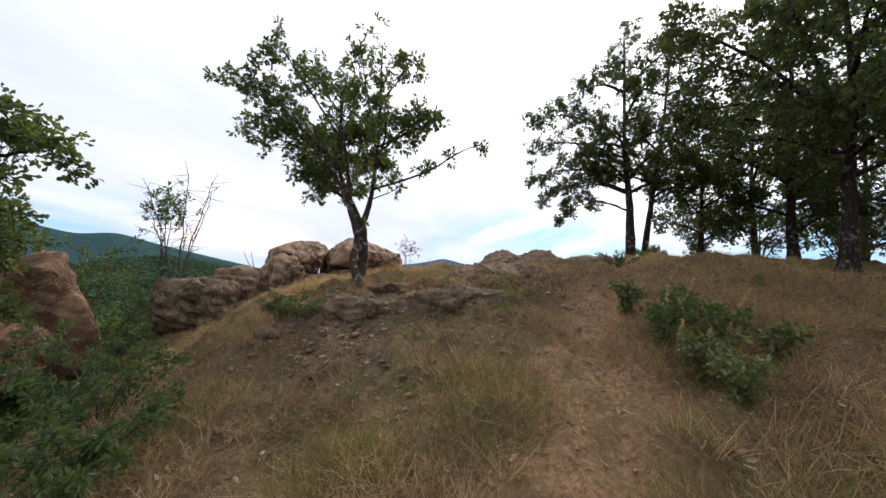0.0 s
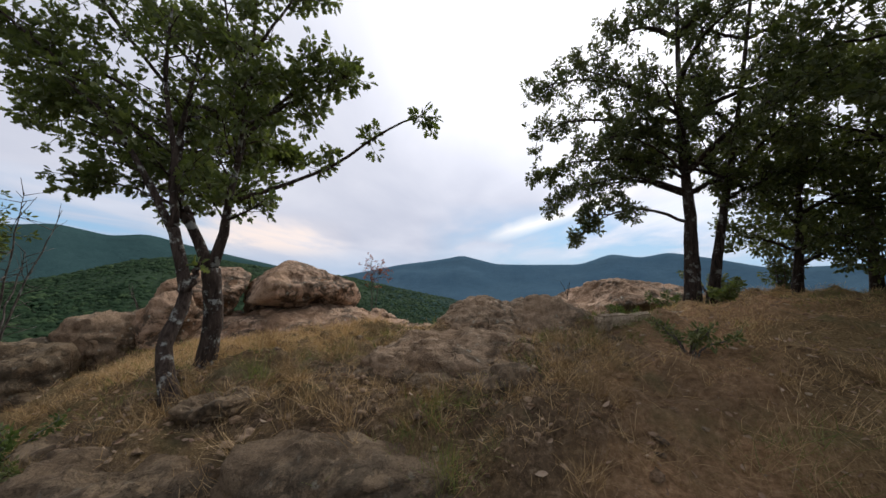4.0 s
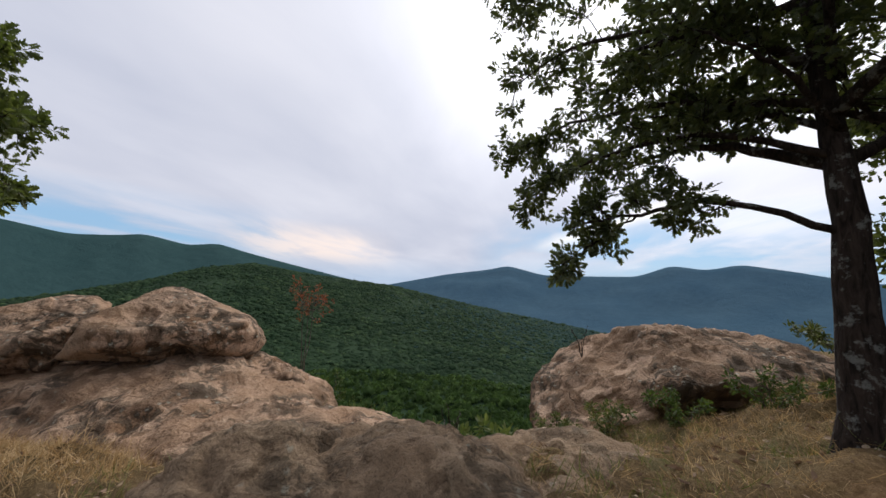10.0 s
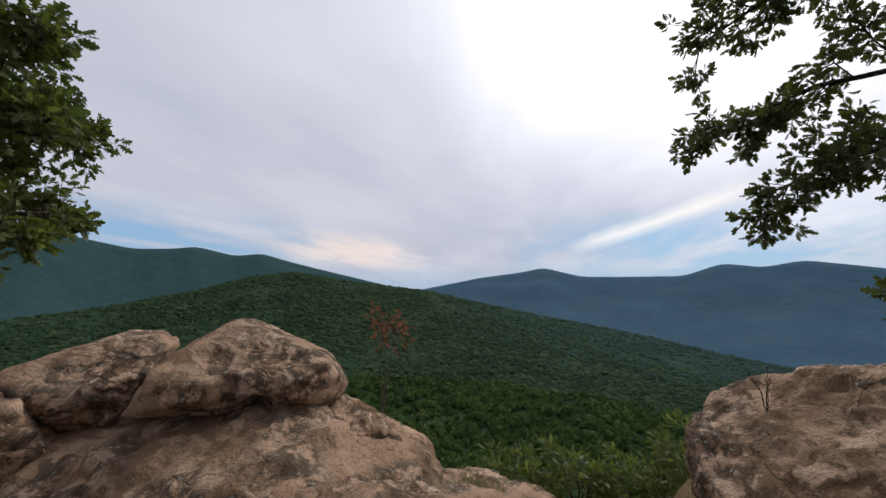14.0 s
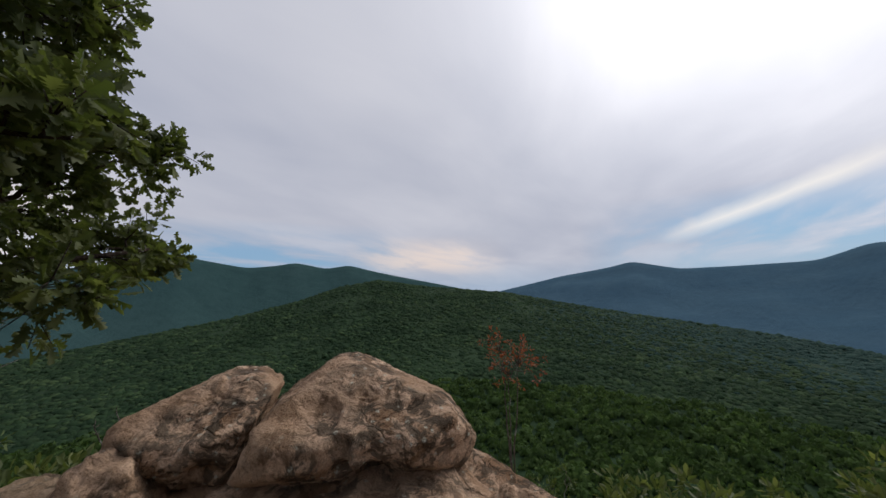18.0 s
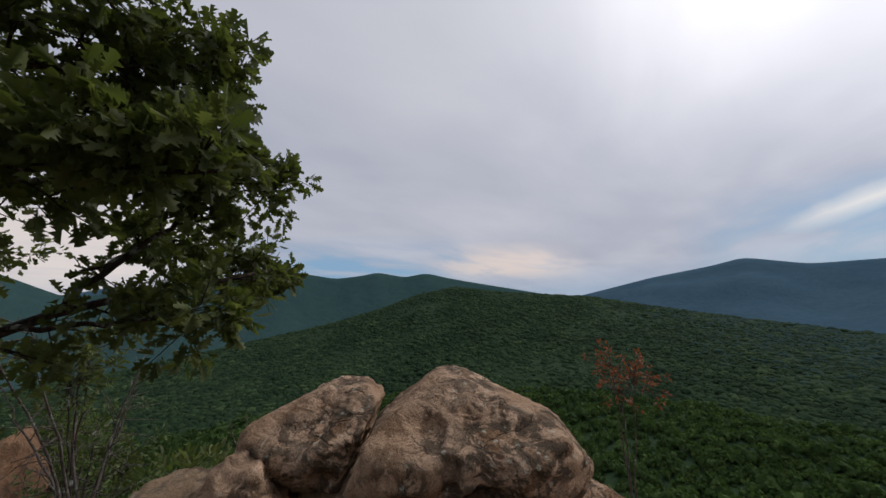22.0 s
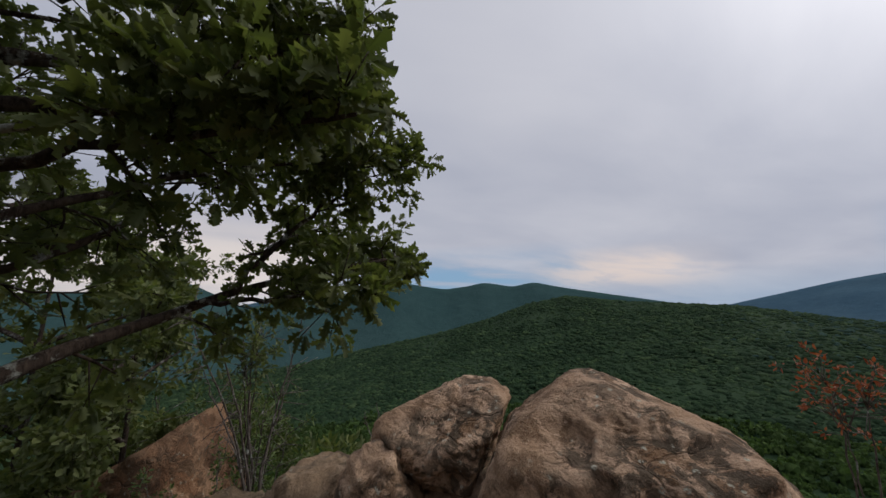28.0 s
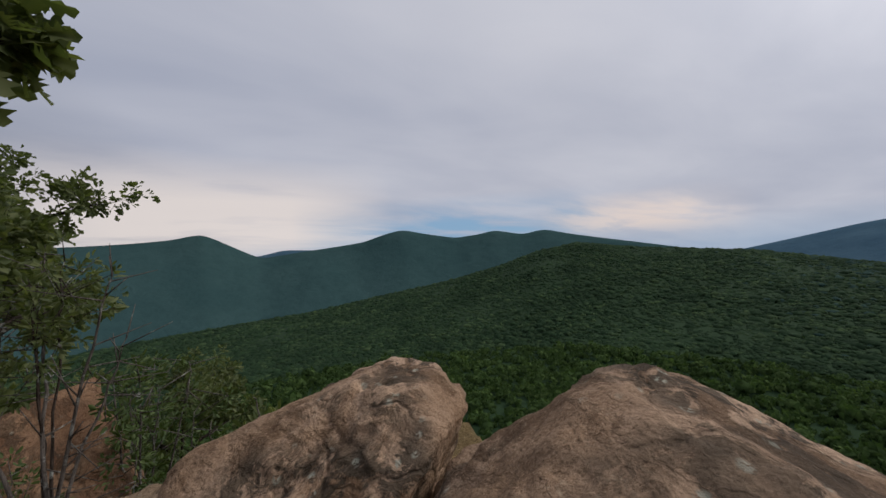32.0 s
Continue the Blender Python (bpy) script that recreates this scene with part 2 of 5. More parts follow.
def rock_material(name, lo, mid, hi, lichen=0.6, dark=0.7):
    k = Mat(name, 0.9, 0.22)
    warp = k.n.new("ShaderNodeTexNoise")
    warp.inputs["Scale"].default_value, warp.inputs["Detail"].default_value = 2.2, 4
    k.l.new(k.co, warp.inputs["Vector"])
    bend = k.n.new("ShaderNodeVectorMath")
    bend.operation = "MULTIPLY_ADD"
    bend.inputs[1].default_value = (0.55, 0.55, 0.55)
    k.l.new(warp.outputs["Color"], bend.inputs[0])
    k.l.new(k.co, bend.inputs[2])
    bent = bend.outputs[0]
    # broad bleached and browner zones
    c = k.ramp(k.noise(0.8, 5, 0.55), (0.38, mid), (0.60, hi))
    c = k.mix(k.ramp(k.noise(1.6, 10, 0.66, vec=bent), (0.48, 0.0), (0.535, 0.80)), c, lo)
    c = k.mix(k.ramp(k.noise(0.7, 6, 0.6), (0.52, 0.0), (0.62, 0.55)), c, (lo[0] * 1.5, lo[1] * 1.3, lo[2] * 1.0))
    # bare paler flakes with crisp rims
    c = k.mix(k.ramp(k.noise(1.25, 9, 0.60, vec=bent), (0.555, 0.0), (0.575, 0.75)), c, tuple(min(0.75, v * 1.15) for v in hi))
    # grain
    c = k.mix(k.ramp(k.noise(38, 6, 0.72), (0.46, 0.0), (0.66, 0.50)), c, tuple(v * 0.55 for v in mid))
    c = k.mix(k.ramp(k.noise(95, 3, 0.7), (0.55, 0.0), (0.70, 0.45)), c, tuple(min(1, v * 1.2) for v in hi))
    # sharp dark speckle, darker pits and pale flecks
    speck = k.noise(62, 6, 0.78)
    c = k.mix(k.ramp(speck, (0.38, 0.52), (0.47, 0.0)), c, tuple(v * 0.42 for v in lo))
    fleck = k.math("MULTIPLY", k.ramp(k.noise(26, 9, 0.80), (0.575, 0.0), (0.615, 0.62)), k.ramp(k.noise(1.9, 4), (0.45, 0.25), (0.58, 1.0)))
    c = k.mix(fleck, c, tuple(min(0.62, v * 1.12) for v in hi))
    pits = k.ramp(k.voronoi(17), (0.10, 1.0), (0.26, 0.0))
    pits = k.math("MULTIPLY", pits, k.ramp(k.noise(2.3, 5, 0.6), (0.50, 0.0), (0.58, 0.85)))
    c = k.mix(k.math("MULTIPLY", pits, 0.6), c, tuple(v * 0.5 for v in lo))
    # dark crusts of lichen with ragged rims, and pale rosettes within them
    zone = k.ramp(k.noise(0.9, 4, 0.55), (0.43, 0.0), (0.53, 1.0))
    crust = k.math("MULTIPLY", zone, k.ramp(k.noise(4.2, 11, 0.72, vec=bent), (0.48, 0.0), (0.525, dark)))
    c = k.mix(crust, c, (0.046, 0.038, 0.026))
    spots = k.math("MULTIPLY", k.ramp(k.voronoi(8), (0.13, 1.0), (0.24, 0.0)), zone)
    ragged = k.math("MULTIPLY", spots, k.ramp(k.noise(40, 5), (0.44, 0.0), (0.50, 1.0)))
    c = k.mix(k.math("MULTIPLY", ragged, lichen), c, (0.48, 0.47, 0.37))
    # fine fissures, coloured darker and sunk by the bump
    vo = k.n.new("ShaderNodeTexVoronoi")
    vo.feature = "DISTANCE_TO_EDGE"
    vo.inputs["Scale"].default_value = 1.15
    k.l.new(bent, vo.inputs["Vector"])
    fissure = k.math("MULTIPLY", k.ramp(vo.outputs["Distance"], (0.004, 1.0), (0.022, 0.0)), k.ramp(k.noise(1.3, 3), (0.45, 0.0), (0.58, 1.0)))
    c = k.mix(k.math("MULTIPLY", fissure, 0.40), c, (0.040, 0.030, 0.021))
    k.colour(c)
    h = k.math("ADD", k.math("MULTIPLY", k.noise(3.6, 4, 0.5, vec=bent), 0.5), k.math("MULTIPLY", k.noise(24, 8, 0.70), 0.34))
    h = k.math("ADD", h, k.math("MULTIPLY", crust, 0.10))
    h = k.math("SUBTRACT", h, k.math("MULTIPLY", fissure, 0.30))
    h = k.math("SUBTRACT", h, k.math("MULTIPLY", pits, 0.16))
    h = k.math("ADD", h, k.math("MULTIPLY", speck, 0.16))
    chip = k.ramp(k.noise(7.5, 3, 0.5, vec=bent), (0.40, 0.0), (0.44, 0.10), (0.53, 0.13), (0.56, 0.24))
    h = k.math("ADD", h, chip)
    k.bump(h, 1.0, 0.075)
    return k.m


def leaf_material(name, a, b, c, through=0.35, rough=0.55, tint=(0.95, 1.0, 0.40)):
    k = Mat(name, rough, 0.35)
    col = k.ramp(k.island(), (0.0, a), (0.5, b), (1.0, c))
    col = k.mix(k.ramp(k.noise(0.9, 2), (0.4, 0.0), (0.6, 0.45)), col, tuple(v * 0.72 for v in b))
    k.colour(col)
    t = k.n.new("ShaderNodeBsdfTranslucent")
    k.l.new(k.mix(1.0, col, tint, "MULTIPLY"), t.inputs[0])
    mx = k.n.new("ShaderNodeMixShader")
    mx.inputs[0].default_value = through
    k.l.new(k.b.outputs[0], mx.inputs[1])
    k.l.new(t.outputs[0], mx.inputs[2])
    k.l.new(mx.outputs[0], k.n["Material Output"].inputs[0])
    return k.m


def bark_material(name, lo, hi, lichen):
    k = Mat(name, 0.95, 0.15)
    ridges = k.noise(26, 6, 0.65, 0.6, stretch=(1, 1, 0.22))
    c = k.ramp(ridges, (0.35, lo), (0.65, hi))
    patch = k.math("MULTIPLY", k.ramp(k.noise(7, 6, 0.7), (0.55, 0.0), (0.62, 1.0)), lichen)
    c = k.mix(patch, c, (0.36, 0.37, 0.33))
    k.colour(c)
    k.bump(ridges, 1.0, 0.03)
    return k.m


def soil_material():
    k = Mat("soil_and_thatch", 0.97, 0.1)
    straw = k.ramp(k.noise(55, 5, 0.7, 1.5, stretch=(1, 0.35, 1)), (0.37, (0.085, 0.058, 0.027)), (0.54, (0.24, 0.168, 0.080)), (0.70, (0.48, 0.36, 0.185)))
    earth = k.ramp(k.noise(24, 7, 0.7), (0.34, (0.055, 0.036, 0.017)), (0.54, (0.165, 0.108, 0.052)), (0.72, (0.36, 0.250, 0.135)))
    c = k.mix(k.ramp(k.noise(0.75, 6, 0.65, 0.5), (0.42, 0.0), (0.58, 1.0)), straw, earth)
    def mask(which):
        at_ = k.n.new("ShaderNodeAttribute")
        at_.attribute_name = which
        return at_.outputs["Fac"]

    path_soil = k.ramp(k.noise(20, 8, 0.72), (0.35, (0.17, 0.096, 0.046)), (0.54, (0.40, 0.240, 0.126)), (0.70, (0.62, 0.415, 0.240)))
    c = k.mix(k.math("MULTIPLY", mask("worn"), k.ramp(k.noise(2.6, 5), (0.35, 0.35), (0.6, 1.0))), c, path_soil)
    crumb = k.ramp(k.noise(15, 8, 0.75, 0.8), (0.38, (0.045, 0.031, 0.018)), (0.54, (0.15, 0.104, 0.063)), (0.68, (0.32, 0.235, 0.155)))
    c = k.mix(k.math("MULTIPLY", mask("stony"), k.ramp(k.noise(1.6, 6, 0.65), (0.40, 0.15), (0.58, 1.0))), c, crumb)
    c = k.mix(k.ramp(k.noise(1.7, 5, 0.6), (0.56, 0.0), (0.68, 0.45)), c, (0.11, 0.115, 0.05))
    pebble = k.ramp(k.voronoi(42), (0.10, 1.0), (0.20, 0.0))
    c = k.mix(k.math("MULTIPLY", pebble, k.ramp(k.noise(3, 3), (0.52, 0.0), (0.62, 0.7))), c, (0.34, 0.27, 0.22))
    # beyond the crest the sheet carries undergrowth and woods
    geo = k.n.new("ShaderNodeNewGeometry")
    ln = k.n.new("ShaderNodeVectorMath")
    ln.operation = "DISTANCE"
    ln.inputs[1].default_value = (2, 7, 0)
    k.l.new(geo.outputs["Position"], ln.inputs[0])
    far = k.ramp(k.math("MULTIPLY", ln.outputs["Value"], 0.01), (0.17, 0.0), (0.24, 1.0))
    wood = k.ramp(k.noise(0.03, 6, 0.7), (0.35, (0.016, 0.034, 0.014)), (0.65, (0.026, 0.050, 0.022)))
    # bluish far floor: haze blended into the colour between 700 and 950 m
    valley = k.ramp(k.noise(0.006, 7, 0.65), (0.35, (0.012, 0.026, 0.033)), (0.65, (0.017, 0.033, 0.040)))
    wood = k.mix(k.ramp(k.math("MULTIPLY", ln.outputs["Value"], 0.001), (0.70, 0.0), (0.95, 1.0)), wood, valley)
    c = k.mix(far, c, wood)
    k.colour(c)
    k.bump(k.math("ADD", k.noise(30, 7, 0.75), k.math("MULTIPLY", k.noise(90, 4, 0.7), 0.4)), 0.9, 0.05)
    return k.m


def canopy_material(name, a, b, c, blotch=0.012):
    k = Mat(name, 0.95, 0.1)
    col = k.ramp(k.island(), (0.0, a), (0.6, b), (1.0, c))
    col = k.mix(k.ramp(k.noise(blotch * 2.5, 7, 0.72), (0.44, 0.0), (0.56, 0.75)), col, tuple(v * 0.8 for v in a))
    col = k.mix(k.ramp(k.noise(blotch * 1.7, 4, 0.6), (0.60, 0.0), (0.70, 0.30)), col, tuple(min(1, v * 1.4) for v in c))
    col = k.mix(k.ramp(k.noise(blotch * 60, 6, 0.75), (0.45, 0.0), (0.62, 0.40)), col, tuple(v * 0.7 for v in a))
    k.colour(col)
    k.bump(k.noise(blotch * 70, 6, 0.75), 0.6, 0.6)
    t = k.n.new("ShaderNodeBsdfTranslucent")
    k.l.new(k.mix(1.0, col, (1.2, 1.3, 0.9), "MULTIPLY"), t.inputs[0])
    mx = k.n.new("ShaderNodeMixShader")
    mx.inputs[0].default_value = 0.3
    k.l.new(k.b.outputs[0], mx.inputs[1])
    k.l.new(t.outputs[0], mx.inputs[2])
    k.l.new(mx.outputs[0], k.n["Material Output"].inputs[0])
    return k.m


# far ridges: distance haze is part of the base colours a and b
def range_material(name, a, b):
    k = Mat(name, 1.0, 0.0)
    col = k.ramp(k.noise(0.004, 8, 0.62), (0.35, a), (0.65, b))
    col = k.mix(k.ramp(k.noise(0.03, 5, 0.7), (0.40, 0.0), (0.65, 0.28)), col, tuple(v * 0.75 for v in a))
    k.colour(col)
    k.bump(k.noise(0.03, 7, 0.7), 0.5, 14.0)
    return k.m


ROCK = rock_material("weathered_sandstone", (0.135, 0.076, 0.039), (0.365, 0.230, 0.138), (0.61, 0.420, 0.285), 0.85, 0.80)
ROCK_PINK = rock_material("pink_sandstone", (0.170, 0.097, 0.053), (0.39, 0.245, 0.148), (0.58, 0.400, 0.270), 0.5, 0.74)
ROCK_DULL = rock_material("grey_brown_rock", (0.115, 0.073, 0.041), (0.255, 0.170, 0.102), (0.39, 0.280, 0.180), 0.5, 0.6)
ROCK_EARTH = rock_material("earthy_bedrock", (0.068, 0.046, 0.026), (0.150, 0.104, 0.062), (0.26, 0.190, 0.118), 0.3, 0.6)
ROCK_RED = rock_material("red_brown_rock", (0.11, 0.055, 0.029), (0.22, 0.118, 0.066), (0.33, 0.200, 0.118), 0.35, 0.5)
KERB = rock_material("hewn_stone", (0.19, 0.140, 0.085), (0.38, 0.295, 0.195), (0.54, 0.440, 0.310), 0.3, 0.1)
SOIL = soil_material()
BARK = bark_material("oak_bark", (0.020, 0.014, 0.011), (0.085, 0.062, 0.048), 0.8)
BARK_DARK = bark_material("dark_oak_bark", (0.014, 0.010, 0.008), (0.060, 0.044, 0.034), 0.4)
DEAD = bark_material("dead_wood", (0.055, 0.045, 0.038), (0.16, 0.135, 0.115), 0.6)
OAK = leaf_material("oak_leaf", (0.080, 0.104, 0.038), (0.130, 0.158, 0.056), (0.20, 0.220, 0.088), 0.5, tint=(0.92, 1.0, 0.48))
# darker copy of the oak leaf, crown shade put into its colour
OAK_SHADED = leaf_material("shaded_oak_leaf", (0.060, 0.078, 0.036), (0.098, 0.117, 0.055), (0.155, 0.17, 0.085), 0.5)
SHRUB = leaf_material("shrub_leaf", (0.055, 0.088, 0.026), (0.088, 0.132, 0.040), (0.145, 0.188, 0.064), 0.4)
WEED = leaf_material("weed_leaf", (0.085, 0.110, 0.038), (0.140, 0.165, 0.060), (0.24, 0.24, 0.11), 0.35)
RUST = leaf_material("withered_leaf", (0.20, 0.055, 0.022), (0.32, 0.10, 0.040), (0.42, 0.17, 0.075), 0.35, 0.55, (1.0, 0.7, 0.4))
STRAW = leaf_material("dry_grass", (0.34, 0.220, 0.100), (0.56, 0.390, 0.195), (0.78, 0.61, 0.37), 0.35, 0.7, (1.0, 0.86, 0.62))
THATCH = leaf_material("brown_thatch", (0.15, 0.095, 0.042), (0.33, 0.222, 0.104), (0.68, 0.510, 0.290), 0.3, 0.75, (1.0, 0.86, 0.60))
GREEN_GRASS = leaf_material("green_grass", (0.105, 0.130, 0.036), (0.165, 0.190, 0.058), (0.27, 0.27, 0.10), 0.35, 0.7)
LITTER = leaf_material("leaf_litter", (0.15, 0.092, 0.056), (0.28, 0.185, 0.12), (0.48, 0.37, 0.26), 0.15, 0.85, (1.0, 0.86, 0.62))
CANOPY = canopy_material("wooded_slope", (0.024, 0.050, 0.024), (0.038, 0.073, 0.032), (0.078, 0.120, 0.050))
# CANOPY made bluer: haze painted into the far shoulder's crowns
CANOPY_HAZY = canopy_material("hazed_wooded_slope", (0.032, 0.070, 0.058), (0.042, 0.084, 0.068), (0.058, 0.104, 0.080))
CANOPY_NEAR = canopy_material("lower_wood", (0.046, 0.082, 0.025), (0.074, 0.124, 0.036), (0.120, 0.178, 0.054), 0.03)
# blues of these ranges are aerial haze put into the colour
RANGE_W = range_material("hazed_range_west", (0.032, 0.066, 0.066), (0.042, 0.080, 0.078))
RANGE_E = range_material("hazed_range_east", (0.051, 0.098, 0.138), (0.066, 0.117, 0.155))


# ---- building helpers ----
def mesh_from(name, verts, faces, smooth=True):
    me = bpy.data.meshes.new(name)
    me.from_pydata([tuple(v) for v in verts], [], [tuple(f) for f in faces])
    if smooth:
        me.shade_smooth()
    return me


def mesh_fast(name, verts, loops, sizes, smooth=True):
    """A big mesh from numpy arrays: corners, corner indices and face sizes."""
    me = bpy.data.meshes.new(name)
    verts, loops, sizes = np.asarray(verts, np.float32), np.asarray(loops, np.int32), np.asarray(sizes, np.int32)
    me.vertices.add(len(verts))
    me.vertices.foreach_set("co", verts.ravel())
    me.loops.add(len(loops))
    me.loops.foreach_set("vertex_index", loops)
    me.polygons.add(len(sizes))
    me.polygons.foreach_set("loop_start", np.concatenate(([0], np.cumsum(sizes)[:-1])).astype(np.int32))
    me.update(calc_edges=True)
    if smooth:
        me.shade_smooth()
    return me


def part(name, me, material, parent=None, label=""):
    if isinstance(me, bmesh.types.BMesh):
        bm, me = me, bpy.data.meshes.new(name)
        bm.to_mesh(me)
        bm.free()
        me.shade_smooth()
    ob = new(name, me)
    if material:
        me.materials.clear()
        me.materials.append(material)
    if parent:
        ob.parent = parent
    if label:
        ob["label"] = label
    return ob


def thing(name, at, label, category, group="", kind=""):
    ob = new(name)
    ob.empty_display_size = 0.1
    ob.location = at
    return tagged(ob, label, category, group, kind)


def smooth(t):
    t = np.clip(t, 0.0, 1.0)
    return t * t * (3 - 2 * t)


def fbm(x, y, z=0.0, octaves=4, gain=0.5):
    v, amp = 0.0, 1.0
    for i in range(octaves):
        v += amp * noise.noise((x * 2 ** i, y * 2 ** i, z * 2 ** i + i * 7.3))
        amp *= gain
    return v


# ---- the land ----
MOUNDS = ((-7, 0, -0.63), (-3.5, 0, 0.04), (0, 0, 0.55), (3.5, 0, 0.06), (7, 0, 0.94), (-7, 3.5, -1.1), (-3.5, 3.5, 0.12), (0, 3.5, -0.35),
          (3.5, 3.5, 0.07), (7, 3.5, 0.21), (-7, 7, -1.06), (-3.5, 7, 0.36), (0, 7, 0.17), (3.5, 7, 0.35), (7, 7, -0.21), (-7, 10.5, -0.32),
          (-3.5, 10.5, -0.13), (0, 10.5, -0.07), (3.5, 10.5, -0.37), (7, 10.5, 0.62), (-7, 14, -0.45), (-3.5, 14, -0.75), (0, 14, -1.24),
          (3.5, 14, -0.82), (7, 14, -0.08))
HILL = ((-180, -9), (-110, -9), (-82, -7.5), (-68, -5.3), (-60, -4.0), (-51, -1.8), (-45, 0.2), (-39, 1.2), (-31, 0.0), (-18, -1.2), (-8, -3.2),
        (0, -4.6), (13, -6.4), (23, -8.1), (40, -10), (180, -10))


def knoll(x, y):
    z = -0.9 + 2.9 * smooth((y + 2 + 0.25 * x) / 13.0)
    for mx, my, h in MOUNDS:
        z = z + h * np.exp(-((x - mx) ** 2 + (y - my) ** 2) / 13.52)
    return z


def edge(x, y):
    """Metres beyond the crest's edge: it breaks off to the north and the west."""
    north = y - (13.2 + 2.2 * smooth((x - 2) / 4) + 10 * smooth((x - 9) / 12))
    west = -x - (6.6 - 3.0 * smooth((7 - y) / 6))
    return np.maximum(north, 0) ** 1 + np.maximum(west, 0)


def land(x, y):
    x, y = np.asarray(x, float), np.asarray(y, float)
    d = edge(x, y)
    r = np.hypot(x, y - 6) + 1e-6
    az = np.degrees(np.arctan2(x, y - 6))
    near = knoll(np.clip(x, -14, 30), np.clip(y, -18, 20)) - 0.12 * np.maximum(r - 22, 0)
    near = near - 1.9 * np.exp(-((x - 2.45) / 0.62) ** 2) * smooth((y - 10.9) / 1.3) * smooth((20 - y) / 4)
    near = near - 0.42 * np.exp(-((x + 1.3) / 1.7) ** 2 - ((y - 9.95) / 0.85) ** 2)
    near = near + 0.03 * np.exp(-((x - 4.0) / 1.0) ** 2 - ((y - 8.1) / 0.6) ** 2)
    drop = 0.95 * d + 0.25 * np.sqrt(d + 1e-9)
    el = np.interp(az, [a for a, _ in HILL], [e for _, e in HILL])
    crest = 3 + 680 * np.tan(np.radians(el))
    floor = -62.0 - 30 * smooth((r - 200) / 400) * smooth((np.abs(az + 20) - 35) / 40)
    up = smooth((r - 130) / 550) ** 1.15
    hill = floor + (crest - floor) * up
    hill = np.where(r > 680, crest + (-235 - crest) * smooth((r - 680) / 600), hill)
    hill = np.where(r > 1280, -235 + 60 * smooth((r - 1280) / 4000), hill)
    back = smooth((np.abs(az) - 115) / 30)
    hill = hill * (1 - back) + (-40) * back
    w = smooth((r - 40) / 100)
    return np.maximum(near - drop, hill - 4 * (1 - w)) * (1 - w) + hill * w


def trail(x, y):
    """Metres from the worn path."""
    line = ((-0.2, -3.0), (0.4, 1.0), (1.3, 3.2), (2.6, 5.4), (3.3, 6.8), (4.3, 8.0), (6.4, 9.3))
    d = np.full(np.shape(x), 99.0)
    for (ax_, ay_), (bx_, by_) in zip(line, line[1:]):
        t = np.clip(((x - ax_) * (bx_ - ax_) + (y - ay_) * (by_ - ay_)) / ((bx_ - ax_) ** 2 + (by_ - ay_) ** 2), 0, 1)
        d = np.minimum(d, np.hypot(x - ax_ - t * (bx_ - ax_), y - ay_ - t * (by_ - ay_)))
    return d


def relief(x, y):
    """Clods, hollows and small steps of the hilltop's ground."""
    big_ = fbm(x * 0.9, y * 0.9, 0.0, 3, 0.5)
    return 0.13 * big_ + 0.085 * fbm(x * 2.7, y * 2.7, 4.0, 4, 0.6) * (1.2 + big_)


def land_z(x, y):
    return float(land(x, y))


radii = np.concatenate((np.arange(0.0, 16, 0.11), 16 * 1.045 ** np.arange(0, 129)))
steps = 360
ang = np.linspace(0, 2 * math.pi, steps, endpoint=False)
gx = 1.0 + np.outer(radii, np.sin(ang))
gy = 7.0 + np.outer(radii, np.cos(ang))
gz = land(gx, gy)
lump = np.array([[relief(px, py) if i < 150 else fbm(px * 0.012, py * 0.012, 0.0, 5, 0.6)
                  for px, py in zip(gx[i], gy[i])] for i in range(len(radii))])
amp = np.where(np.arange(len(radii)) < 150, 1.0, np.clip((radii - 16) * 0.003, 0.11, 1.6))[:, None]
gz = gz + lump * amp
n_r = len(radii)
idx = np.arange(n_r * steps).reshape(n_r, steps)
q = np.stack((idx[:-1], np.roll(idx, -1, 1)[:-1], np.roll(idx, -1, 1)[1:], idx[1:]), -1).reshape(-1, 4)
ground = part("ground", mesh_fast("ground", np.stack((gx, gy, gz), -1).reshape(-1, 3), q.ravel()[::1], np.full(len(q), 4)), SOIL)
for key, values in (("worn", smooth(1.3 - trail(gx, gy) / 0.75)),
                    ("stony", np.clip(np.exp(-((gx - 0.3) / 2.4) ** 2 - ((gy - 6.2) / 1.3) ** 2) * 1.4 + 0.9 * np.exp(-((gx + 1.6) / 1.7) ** 2 - ((gy - 4.6) / 1.4) ** 2) + np.exp(-((gx - 2.2) / 1.6) ** 2 - ((gy - 8.0) / 1.3) ** 2), 0, 1))):
    layer = ground.data.attributes.new(key, "FLOAT", "POINT")
    layer.data.foreach_set("value", values.reshape(-1).astype(np.float32))
tagged(ground, "dry grassy hilltop falling away to a wooded valley", "ground", kind="structure")


def surf(x, y):
    """Height of the lumpy ground near the crest."""
    return land_z(x, y) + relief(x, y)


